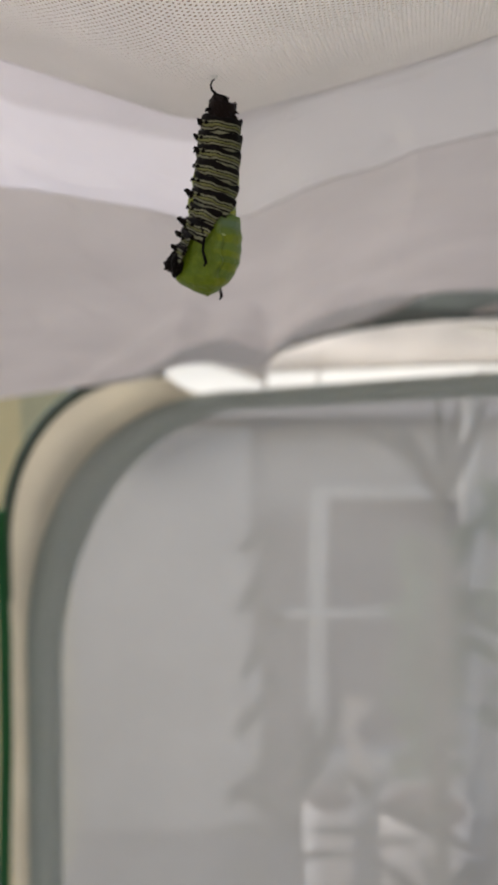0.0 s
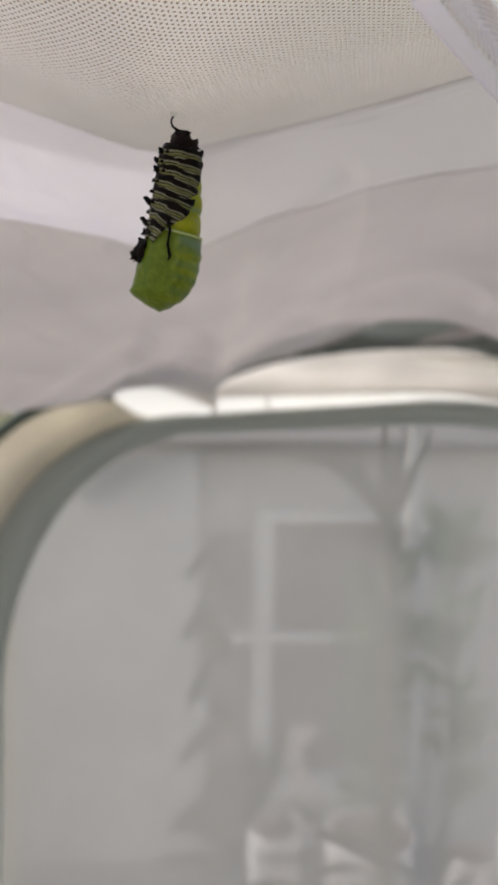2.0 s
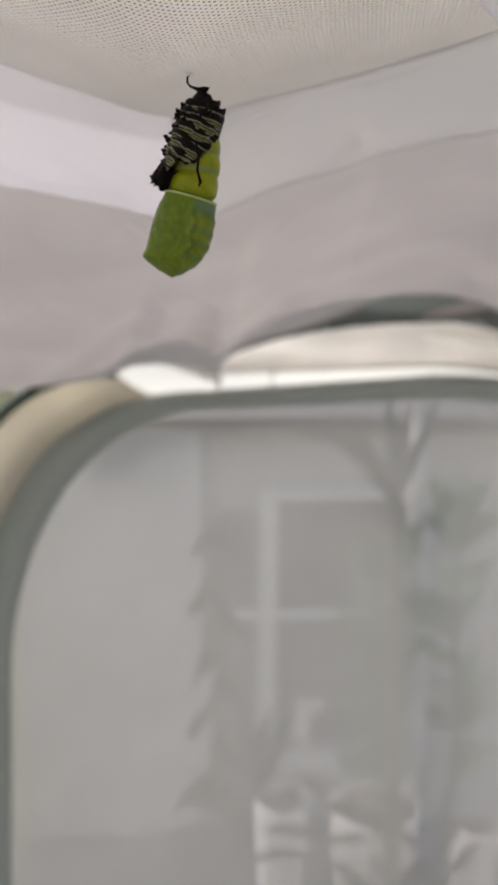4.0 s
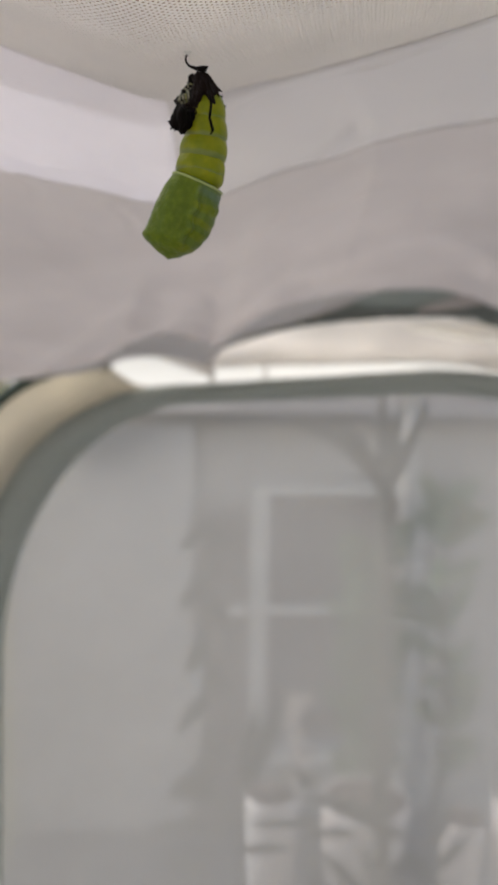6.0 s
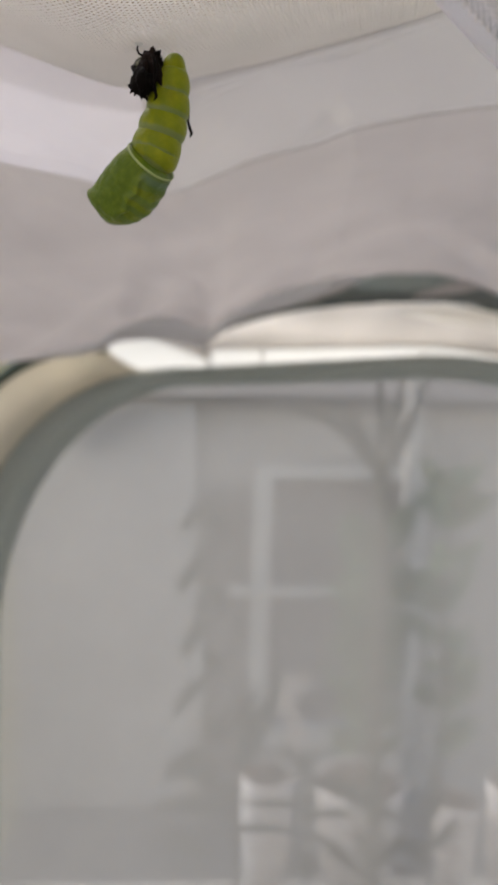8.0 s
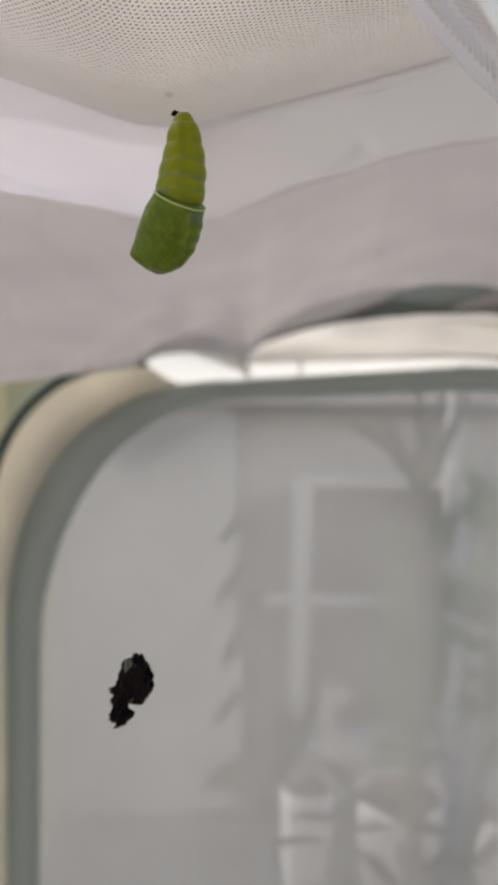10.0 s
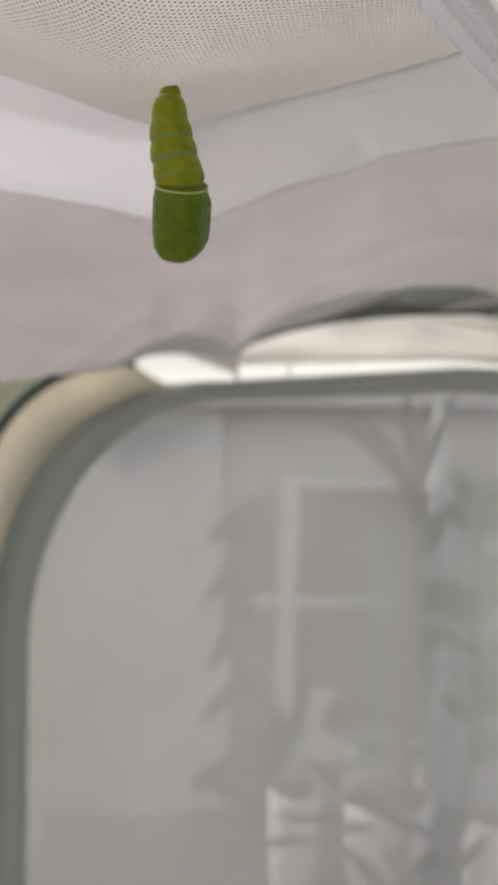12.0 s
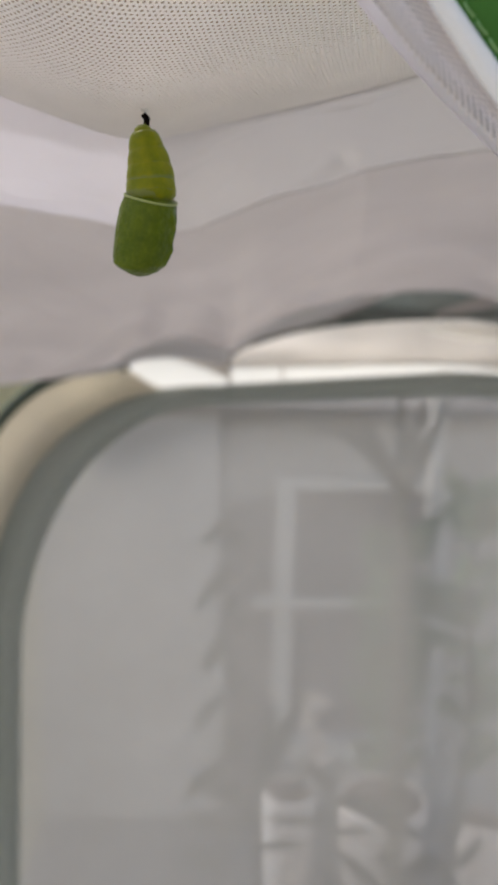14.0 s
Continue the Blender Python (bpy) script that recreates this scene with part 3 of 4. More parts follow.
net_strands("net_selvage", selvage_point, lambda x, y: y < selvage_end(x), (-0.085, 0.085), (0.0003, 0.0125), 0.00092, 0.00007, 0.00007, radians(28), "edge of the white netting sewn down over the cloth band")


def corner_line(left, top, rx, rz, n, slope, right, low):
    """Outline of a screen panel whose upper left corner is a large, squared-off ellipse and whose top rises along x."""
    pts = []
    for k in range(80):
        q = k / 80
        x = right + (left + rx - right) * q
        pts.append((x, top + slope * max(0.0, x) - droop(x)))
    for k in range(64):
        a = 0.5 * math.pi * k / 64
        pts.append((left + rx - rx * math.sin(a) ** (2 / n), top - rz + rz * math.cos(a) ** (2 / n)))
    for k in range(60):
        q = k / 60
        pts.append((left - 0.012 * q, top - rz + (low - top + rz) * q))
    for k in range(20):
        pts.append((left - 0.012 + (right - left + 0.012) * k / 20, low))
    for k in range(20):
        pts.append((right, low + (top + slope * right - droop(right) - low) * k / 20))
    return pts


def back_panel():
    """Cage wall with a round-cornered screen, bound in grey green."""
    y = 0.80
    n = tagged(new("window_1"), "round-cornered fine screen panel of the cage with grey-green binding", "screen panel", kind="structure")
    hole = corner_line(-0.188, -0.0800, 0.190, 0.272, 2.0, 0.055, 0.62, -0.79)
    dark = corner_line(-0.221, -0.0625, 0.228, 0.287, 2.35, 0.076, 0.64, -0.805)
    rim_line = corner_line(-0.238, -0.0440, 0.158, 0.186, 2.25, 0.085, 0.655, -0.815)
    pale = []
    first = next(i for i, (x, z) in enumerate(dark) if x < -0.10)
    for i, (x, z) in enumerate(dark):
        if i < first:
            # above the screen the border dips to the binding, under the white flap
            edge = -0.23 + 0.186 * (1 - (max(0.0, -0.08 - x) / 0.158) ** 2.25) ** 0.4444
            k = ease((x + 0.092) / 0.050)
            pale.append((x, edge + (z + 0.0006 - edge) * k))
        elif i < 144:
            a = 0.0980 + (0.5 * math.pi - 0.0980) * ((i - first) / (144 - first)) ** 0.8
            pale.append((-0.08 - 0.158 * math.sin(a) ** 0.889, -0.23 + 0.186 * math.cos(a) ** 0.889))
        else:
            pale.append(rim_line[i])
    mesh_edge = corner_line(-0.200, -0.0740, 0.205, 0.277, 2.1, 0.065, 0.63, -0.798)
    bm = bmesh.new()
    bm.faces.new([bm.verts.new((x, y + 0.0042, z)) for x, z in mesh_edge])
    part("screen", bm, SCREEN, n, "hazy pale grey fine screen", smooth=False)
    part("binding", frame_ring(dark, hole, y - 0.004, y + 0.0035), TRIM, n, "grey-green cloth binding")
    part("border", frame_ring(pale, dark, y - 0.0015, y + 0.0025), BEIGE, n, "beige translucent cloth border")
    cord = [(x, z) for x, z in rim_line if x < -0.075 and z > -0.27]
    part("piping", padded(cord, y - 0.003, 0.0056, False), TRIM_DARK, n, "dark green piping")
    return n


back_panel()


def lens(x0, x1, z_of, half_of, y, bulge, lean=0.0, steps=40):
    """A long padded cloth shape that tapers at its ends."""
    def f(u, v):
        x = x0 + (x1 - x0) * u
        a = (v - 0.5) * math.pi
        hgt = half_of(u)
        return Vector((x, y + lean * hgt * math.sin(a) - bulge * math.cos(a) * min(1, hgt / 0.006), z_of(u) + hgt * math.sin(a)))
    return surface(steps, 10, f, 0.0004)


flap = tagged(new("flap"), "thin creased white flap across the gap above the screen", "flap")


def cover_point(u, v):
    x = 0.014 - 0.062 * v * (1 - u) + 0.42 * u
    low, high = -0.0470 + 0.040 * x - 0.02 * max(0.0, x - 0.22) - droop(x), gap_top(x) + 0.006
    z = low + (high - low) * v
    return Vector((x, 0.812 + 0.0022 * math.sin(9 * u + 3 * v) + 0.0012 * math.sin(23 * u - 5 * v), z))


def liner_point(u, v):
    """White film added for the bright gap behind the cover, hanging down behind the screen's binding."""
    x = -0.125 + 0.56 * u
    low = -0.0755 + (0.072 * x if x > 0 else -3.3 * x * x) - droop(x)
    return Vector((x, 0.832 + 0.003 * math.sin(14 * u) - 0.004 * math.sin(math.pi * v), low + (-0.010 - droop(x) - low) * v))


def corner_point(u, v):
    """The cover's end, folded down aslant over the bright film."""
    x = -0.041 + 0.058 * u
    low, high = -0.0370 - 0.345 * (x + 0.0386), gap_top(x) + 0.004
    return Vector((x, 0.8085 + 0.001 * math.sin(12 * u + 3 * v), low + (high - low) * v))


part("cover", surface(60, 8, cover_point, 0.0004), COVER, flap, "creased off-white cover")
part("fold", lens(0.20, 0.36, lambda u: -0.004 - 0.012 * u, lambda u: 0.0015 + 0.007 * math.sin(math.pi * u), 0.806, 0.004), FILM, flap)
part("turned_corner", surface(24, 8, corner_point, 0.0004), COVER, flap, "slanting folded end of the cover")
# film set in the open gap, in place of the bright view outside
part("liner", surface(60, 6, lambda u, v: liner_point(u, v), 0.0003), FILM, flap, "white film added to fill the bright gap")
for x, wide in ((0.0145, 0.0016), (0.0655, 0.0013), (0.2215, 0.0011)):
    part("tack", tube([(x, 0.803, -0.070 + 0.085 * x), (x + 0.001, 0.803, -0.040)], wide), COVER, flap, "small tack of thread")
hem = tagged(new("cloth_hem"), "grey-green gathered cloth hem above the white flap", "hem", kind="structure")


def hem_point(x0, x1, high, y):
    """A gathered strip that stands on the flap's upper edge; high(x) is its height."""
    def f(u, v):
        x = x0 + (x1 - x0) * u
        z0 = gap_top(x) + 0.0008
        return Vector((x, y + 0.0014 * math.sin(31 * u + 4 * v) + 0.0012 * math.sin(11 * u) - 0.002 * v, z0 + max(0.0006, high(x)) * v))
    return f


# grey strip added as the soft shade of the sheet's fold
part("gather", surface(60, 8, hem_point(0.012, 0.125, lambda x: 0.021 * ease((x - 0.01) / 0.07) * (1 - ease((x - 0.095) / 0.03)), 0.7945), 0.0006), FOLD_SHADE, hem, "grey strip for the shade of the sheet fold")
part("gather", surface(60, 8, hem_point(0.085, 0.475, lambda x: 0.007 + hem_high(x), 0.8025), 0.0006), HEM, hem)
# darker copy of the hem cloth, for the shade towards its foot
part("gather", surface(60, 8, hem_point(0.105, 0.475, lambda x: (0.004 + 0.010 * ease((x - 0.10) / 0.05)) * (1 - 0.35 * math.sin(x * 34 + 1.0)), 0.7995), 0.0006), HEM_SHADED, hem, "lower grey-green gather in a shaded tone")
for fx0, fx1, fz0, fz1 in ((0.105, 0.165, 0.002, 0.031), (0.205, 0.300, 0.009, 0.030)):
    part("pleat", lens(fx0, fx1, lambda u: fz0 + (fz1 - fz0) * u ** 0.85, lambda u: 0.0008 + 0.0048 * math.sin(math.pi * u), 0.787, 0.002), BAND_SHADED, hem, "pale pleat of cloth")
# dark line along the hem's lower edge, put there for its shade
part("edge_cord", tube([(x, 0.790, gap_top(x) + 0.0015) for x in (0.015, 0.04, 0.07, 0.10, 0.14, 0.18, 0.24, 0.30, 0.40)], [0.0005, 0.0010, 0.0012, 0.0013, 0.0014, 0.0013, 0.0010, 0.0010, 0.0010]), TRIM_DARK, hem)



def shade_strip_point(low, start, end, deep):
    """Grey strip added for shade, lying against the inner side of the sheet's lower edge."""
    def f(u, v):
        top = 0.985 - low * math.sin(math.pi * u) ** 0.75 + 0.008 * math.sin(u * 13)
        p = cloth_point(start + (end - start) * u, top + (0.998 - top) * v)
        return Vector((p.x, p.y - 0.001, p.z - deep))
    return f


# the shaded zone above the flap, laid on as grey cloth
part("shade_strip", surface(70, 12, shade_strip_point(0.120, 0.410, 0.690, 0.0010), 0.0004), SHADE_STRIP, hem, "thin grey strip added for the shade above the flap")
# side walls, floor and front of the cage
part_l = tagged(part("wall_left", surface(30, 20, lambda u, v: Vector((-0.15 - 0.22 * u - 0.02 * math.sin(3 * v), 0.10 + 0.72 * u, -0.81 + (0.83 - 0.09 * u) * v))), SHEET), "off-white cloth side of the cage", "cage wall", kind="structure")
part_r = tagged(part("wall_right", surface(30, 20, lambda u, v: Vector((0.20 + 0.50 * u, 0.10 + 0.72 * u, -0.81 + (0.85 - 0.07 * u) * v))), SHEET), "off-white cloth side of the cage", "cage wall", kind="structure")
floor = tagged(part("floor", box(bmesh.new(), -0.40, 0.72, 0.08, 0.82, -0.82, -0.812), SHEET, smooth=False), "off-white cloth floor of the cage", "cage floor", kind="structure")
edge_cord = tagged(part("corner_binding", tube([(-0.262, 0.78, -0.81), (-0.2400, 0.78, -0.42), (-0.2365, 0.78, -0.30), (-0.2370, 0.78, -0.175)], 0.0065), GREEN_DARK), "deep green corner binding of the cage", "binding", kind="structure")


def front():
    """Front of the cage: the slack edge of its zipped doorway, bound in white on green cloth."""
    y = 0.0935
    door = tagged(new("door_1"), "green cage front with an open zipped doorway", "cage door", kind="structure")

    def tape_x(z):
        q = (40.8 - z) if z > 18 else 22.8
        return 23.3 + 0.87 * q + 0.011 * q * q + max(0.0, 18 - z) * 0.3

    def edge_x(z):
        q = (41.0 - z) if z > 22 else 19.0
        return max(28.6 + 0.68 * q + 0.009 * q * q + max(0.0, 22 - z) * 0.5, tape_x(z) + 1.6)

    def green_x(z):
        return max(31.1 + 0.83 * (41.0 - z) if z > 22 else 46.9 + (22 - z) * 0.5, edge_x(z) + 1.4)

    def strip(lo, hi, z0, z1, dy, bulge=0.0, steps=120, across=6):
        # what lies deeper spreads outwards, as the cloth funnels in
        spread = 1 + dy / y if dy > 0.002 else 1.0

        def f(u, v):
            z = z0 + (z1 - z0) * u
            x = lo(z) + (hi(z) - lo(z)) * v
            return Vector(((4 + (x - 4) * spread) * MM, y + dy - bulge * math.sin(math.pi * v), (5 + (z - 5) * spread) * MM))
        return surface(steps, across, f, 0.0003)

    part("inner_tape", strip(lambda z: tape_x(z) - 3.0, lambda z: tape_x(z) + 0.3, 62, -20, 0.0120), LINING, door, "pale lilac tape")
    part("zip_tape", strip(tape_x, edge_x, 62, -20, 0.0006), TAPE, door, "grey woven zip tape")
    part("zip_edge", strip(edge_x, green_x, 62, -20, -0.0004, 0.0005), EDGE, door, "white smooth zip edging")
    part("groove", strip(lambda z: green_x(z) - 0.1, lambda z: green_x(z) + 0.45, 62, -20, 0.0004), GREEN_DARK, door, "deep green folded edge")
    part("cloth", strip(lambda z: green_x(z) + 0.4, lambda z: 260.0, 62, -800, 0.0, 0.0, 200, 12), GREEN, door, "bright green cloth")
    # herringbone ribs of the tape: a row on either half, leaning against each other
    def rib(size):
        return tube([(-0.5 * size, 0, 0), (-0.2 * size, -0.0002, 0), (0.2 * size, -0.0002, 0), (0.5 * size, 0, 0)], 0.00017, 6)
    for half in (0, 1):
        for wide in range(3, 6):
            tooth = None
            for k in range(50):
                z = 49 - 0.70 * k
                x0, x1 = tape_x(z), edge_x(z)
                if max(3, min(5, round(x1 - x0))) != wide:
                    continue
                x = x0 + (x1 - x0) * (0.27 if half == 0 else 0.76)
                m = pose(x * MM, y + 0.0003, z * MM) @ Matrix.Rotation(radians(78 if half == 0 else 18), 4, "Y")
                if tooth is None:
                    tooth = part("tooth", rib((1.02 if half == 0 else 0.95) * wide * MM), COIL, door)
                    tooth.matrix_local = m
                else:
                    more = new("tooth", tooth.data)
                    more.parent = door
                    more.matrix_local = m
    # running stitch on the green cloth
    first = None
    for k in range(16):
        z = 47 - 1.75 * k
        m = pose((green_x(z) + 1.15) * MM, y - 0.0002, z * MM) @ Matrix.Rotation(radians(-40), 4, "Y")
        if first is None:
            first = part("stitch", tube([(0.0001, 0, -0.0009), (-0.0001, -0.0002, 0), (0.0001, 0, 0.0009)], 0.00014, 6), STITCH, door)
            first.matrix_local = m
        else:
            more = new("stitch", first.data)
            more.parent = door
            more.matrix_local = m


front()
pad = tagged(part("silk_pad", lathe([(0.0001, 0.0004), (0.0007, 0.0002), (0.0006, 0.0), (0.0003, -0.0004)], 14), SILK), "small white silk pad spun on the netting", "silk")
pad.location = HOOK + Vector((0, 0, 0.0011))

# ---- the animal ----
pupa = tagged(new("chrysalis"), "soft green and yellow butterfly pupa hanging head down from the netting", "chrysalis")
pupa.location = HOOK


def blend_of(pairs, q):
    """Smooth curve through (place, value) pairs."""
    for (a, va), (b, vb) in zip(pairs, pairs[1:]):
        if q <= b:
            return va + (vb - va) * (0.5 * ease((q - a) / (b - a)) + 0.5 * max(0.0, (q - a) / (b - a)))
    return pairs[-1][1]


# Half widths of the wing case in millimetres, by the distance from its belt towards the head:
# on the belly side, which ends in a blunt beak, on the back, and across.
BELLY = ((-0.8, 2.6), (0.0, 4.45), (3.0, 5.2), (6.6, 5.5), (10.3, 5.5), (12.0, 5.75), (12.6, 5.15), (13.7, 2.8), (14.5, 0.15))
BACK = ((-0.8, 2.6), (0.0, 4.5), (1.4, 4.7), (4.0, 5.15), (7.3, 5.2), (9.5, 4.65), (11.4, 3.6), (13.2, 1.9), (14.5, 0.1))
ACROSS = ((-0.8, 2.6), (0.0, 4.4), (3.0, 4.8), (8.0, 4.8), (11.0, 4.5), (12.4, 3.6), (13.6, 2.0), (14.5, 0.1))


HALF = 6.92


def case_section(q, a, grow=0.0):
    """A point of the wing case's skin: q millimetres from the belt, at the angle a from the back."""
    c, n = math.cos(a), math.sin(a)
    reach = blend_of(BACK if c > 0 else BELLY, q) + grow
    wide = blend_of(ACROSS, q) + grow
    bend = 0.90 if c < 0 else 0.97
    return reach * math.copysign(abs(c) ** bend, c), wide * math.copysign(abs(n) ** bend, n)


def wing_case_mesh():
    bm = bmesh.new()
    rings, segs = [], 88
    steps = 62
    for i in range(steps + 1):
        q = -0.8 + 15.3 * (i / steps)
        ring = []
        for k in range(segs):
            a = 2 * math.pi * k / segs
            x, y = case_section(q, a)
            turn = abs(a - math.pi)
            # raised edge of the wing, crimped, and the soft rings of the back behind it
            along = max(0.0, min(1.0, (q - 1.0) / 1.5)) * max(0.0, min(1.0, (12.3 - q) / 2.5))
            ridge = math.exp(-((turn - 1.72 - 0.07 * math.sin(q * 1.7) - 0.016 * q) / 0.10) ** 2) * along
            furrow = math.exp(-((turn - 1.95 - 0.07 * math.sin(q * 1.7) - 0.016 * q) / 0.10) ** 2) * along
            rings_of_back = 0.018 * math.sin(q * 2.5) * max(0.0, min(1.0, (turn - 2.0) * 2)) * along
            lump = 0.016 * noise.noise(Vector((x * 0.7, y * 0.7, q * 0.7))) + 0.010 * noise.noise(Vector((x * 1.7, y * 1.7, q * 1.7)))
            # low knobs at the head end
            knob = 0.035 * max(0.0, noise.noise(Vector((x * 0.9, y * 0.9 + 7, q * 0.9)))) * max(0.0, min(1.0, (q - 10.5) / 1.5))
            f = 1 + 0.10 * ridge - 0.085 * furrow + rings_of_back + lump + knob
            ring.append(bm.verts.new((x * f * MM, y * f * MM, (HALF - q * 0.955) * MM)))
        rings.append(ring)
    for p, q in zip(rings, rings[1:]):
        for k in range(segs):
            bm.faces.new((p[k], p[(k + 1) % segs], q[(k + 1) % segs], q[k]))
    bm.faces.new(rings[0])
    bm.faces.new(list(reversed(rings[-1])))
    return bm


wing_case = part("wing_case", wing_case_mesh(), WINGCASE, pupa, "leaf-green wing case")
belt_bm = bmesh.new()
belt_rings = []
for k in range(72):
    a = 2 * math.pi * k / 72
    ring = []
    for j in range(8):
        b = 2 * math.pi * j / 8
        x, y = case_section(0.1, a, 0.03 + 0.15 * math.cos(b) * (1 + 0.25 * noise.noise(Vector((math.cos(a) * 3, math.sin(a) * 3, 1.0)))))
        ring.append(belt_bm.verts.new((x * MM, y * MM, (HALF - 0.10 + 0.21 * math.sin(b) + 0.08 * math.sin(2 * a + 1)) * MM)))
    belt_rings.append(ring)
for k in range(72):
    p, q = belt_rings[k], belt_rings[(k + 1) % 72]
    for j in range(8):
        belt_bm.faces.new((p[j], p[(j + 1) % 8], q[(j + 1) % 8], q[j]))
belt = part("belt", belt_bm, BELT, pupa, "pale cream belt")
thorax = part("thorax", lathe([(r, z * MM) for r, z in ((0.0022, 3.6), (0.0034, 3.0), (0.0040, 2.2), (0.0042, 1.3), (0.0042, 0.4), (0.0037, -0.4), (0.0032, -1.2), (0.0022, -2.0))], 40), ABDOMEN, pupa)

SEGMENTS = 5
segments = []
for k in range(SEGMENTS):
    rad = (0.0021, 0.0029, 0.0035, 0.0039, 0.00405)[k]
    if k == 0:
        prof = [(0.0002, 2.75), (0.0008, 2.6), (0.0013, 2.2), (0.0017, 1.55), (rad * 0.93, 0.8), (rad * 1.02, -0.2), (rad * 1.03, -1.0), (rad * 0.96, -1.9), (rad * 0.8, -2.6)]
    else:
        prof = [(rad * 0.70, 3.0), (rad * 0.84, 2.4), (rad * 0.935, 1.75), (rad * 1.01, 1.0), (rad * 1.045, 0.2), (rad * 1.05, -0.5), (rad * 1.015, -1.2), (rad * 0.93, -1.8), (rad * 0.78, -2.5)]

    def plump(x, y, z, a, k=k):
        f = 1 + 0.022 * noise.noise(Vector((x * 600, y * 600, z * 600 + 5 * k))) + 0.012 * math.sin(3 * a + k)
        return x * f, y * f
    segments.append(part("abdomen_segment", lathe([(r, z * MM) for r, z in prof], 48, plump, (True, True)), ABDOMEN, pupa))
stalk = part("stalk", tube([(-0.0008, 0, 0.0001), (-0.0003, 0, 0.0004), (0.0001, 0, 0), (0.0002, 0, -0.0011), (0.0003, 0, -0.0024), (0.0003, 0, -0.0036)], [0.0003, 0.0005, 0.00055, 0.0005, 0.0006, 0.0009], 10), BLACK, pupa, "black hooked stalk")

skin = tagged(new("shed_skin"), "black, cream and yellow banded caterpillar skin, splitting and slipping upwards", "caterpillar skin")
skin.location = HOOK
RINGS = 12
RING_RADIUS = (0.0024, 0.0035, 0.00385, 0.0039, 0.0039, 0.0041, 0.0045, 0.0050, 0.0055, 0.0059, 0.0062, 0.0062)
# slant of the bands against the sides of the skin
RING_SLANT = [radians(25) * min(1.0, 0.10 + 1.25 * k / 11) - radians(7) for k in range(12)]
RING_COVER = (180, 180, 180, 180, 180, 172, 142, 112, 87, 64, 44, 29, 20)


def skin_ring(k):
    """A band of skin; the lower ones have split open along the back."""
    rad = RING_RADIUS[k]
    rnd = random.Random(40 + k)
    ph = [rnd.uniform(0, 6.28) for _ in range(3)]
    prof = [(0.945, -1.9), (0.965, -1.2), (0.98, -0.4), (0.992, 0.3), (1.0, 0.8), (1.002, 1.2), (0.995, 1.5), (0.965, 1.8)]
    bm = bmesh.new()
    n = 40
    grid = []
    for r, z in prof:
        f = (1.8 - z) / 3.7
        cover = radians(RING_COVER[k] * (1 - f) + RING_COVER[k + 1] * f)
        row = []
        for j in range(n + 1):
            a = math.pi + cover * (2 * j / n - 1)
            w = r * rad * (1 + 0.014 * math.sin(3 * a + ph[0]) + 0.012 * math.sin(9 * a + ph[1] + z) + 0.035 * noise.noise(Vector((math.cos(a) * 4, math.sin(a) * 4, z * 1.2 + k * 7))))
            zz = z * MM + 0.00028 * math.sin(2 * a + ph[2]) + 0.00016 * math.sin(5 * a + ph[1])
            row.append(bm.verts.new((w * math.cos(a), w * math.sin(a), zz)))
        grid.append(row)
    for p, q in zip(grid, grid[1:]):
        for j in range(n):
            bm.faces.new((p[j], p[j + 1], q[j + 1], q[j]))
    bmesh.ops.recalc_face_normals(bm, faces=bm.faces)
    bmesh.ops.solidify(bm, geom=bm.faces[:], thickness=0.00018)
    along = bm.verts.layers.float.new("along")
    for v in bm.verts:
        v[along] = v.co.z
        v.co = Vector((v.co.x * math.cos(RING_SLANT[k]), v.co.y, v.co.z - v.co.x * math.sin(RING_SLANT[k])))
    return part("skin_band", bm, CAP if k < 1 else SKIN, skin)


rings = []
for k in range(RINGS):
    rad = RING_RADIUS[k]
    ring = skin_ring(k)
    rings.append(ring)
    drop = rad * math.sin(RING_SLANT[k])
    if k in (6, 8):
        part("proleg", tube([(-rad * 0.9, -0.0006, 0.0002 + drop), (-rad - 0.0004, -0.0010, 0.0005 + drop), (-rad - 0.0009, -0.0011, 0.0009 + drop), (-rad - 0.0013, -0.0011, 0.0008 + drop)], [0.0008, 0.0005, 0.0004, 0.0002], 8), BLACK, ring, "stubby black proleg")
    for j in range(4):
        aa = math.pi + (j - 1.2) * 0.42
        ca, sa = math.cos(aa), math.sin(aa)
        part("bristle", tube([(rad * ca, rad * sa, 0.0007 - drop * ca), ((rad + 0.0003) * ca, (rad + 0.0002) * sa, 0.0008 - 0.0001 * j - drop * ca), ((rad + 0.0005) * ca, (rad + 0.0005) * sa, 0.0004 - drop * ca)], [0.0004, 0.00025, 0.00008], 6), BLACK, ring)
    if k in (1, 2, 3, 9, 10):
        part("proleg", tube([(-rad * 0.92, -0.0008, 0.0006 + drop), (-rad - 0.0003, -0.0012, 0.0009 + drop), (-rad - 0.0006, -0.0012, 0.0012 + drop)], [0.0006, 0.0004, 0.0002], 7), BLACK, ring, "stubby black proleg")
def roughen(bm, amount, scale, seed):
    for v in bm.verts:
        q = v.co * scale
        v.co *= 1 + amount * noise.noise(Vector((q.x + seed, q.y, q.z)))
    return bm


head_bm = lathe([(0.0003, 2.3 * MM), (0.0010, 2.0 * MM), (0.0015, 1.3 * MM), (0.0018, 0.4 * MM), (0.0017, -0.5 * MM), (0.0013, -1.3 * MM), (0.0006, -1.9 * MM)], 28, lambda x, y, z, a: (x * (1 + 0.2 * math.sin(3 * a + z * 2000)), y * (1 + 0.2 * math.cos(4 * a))))
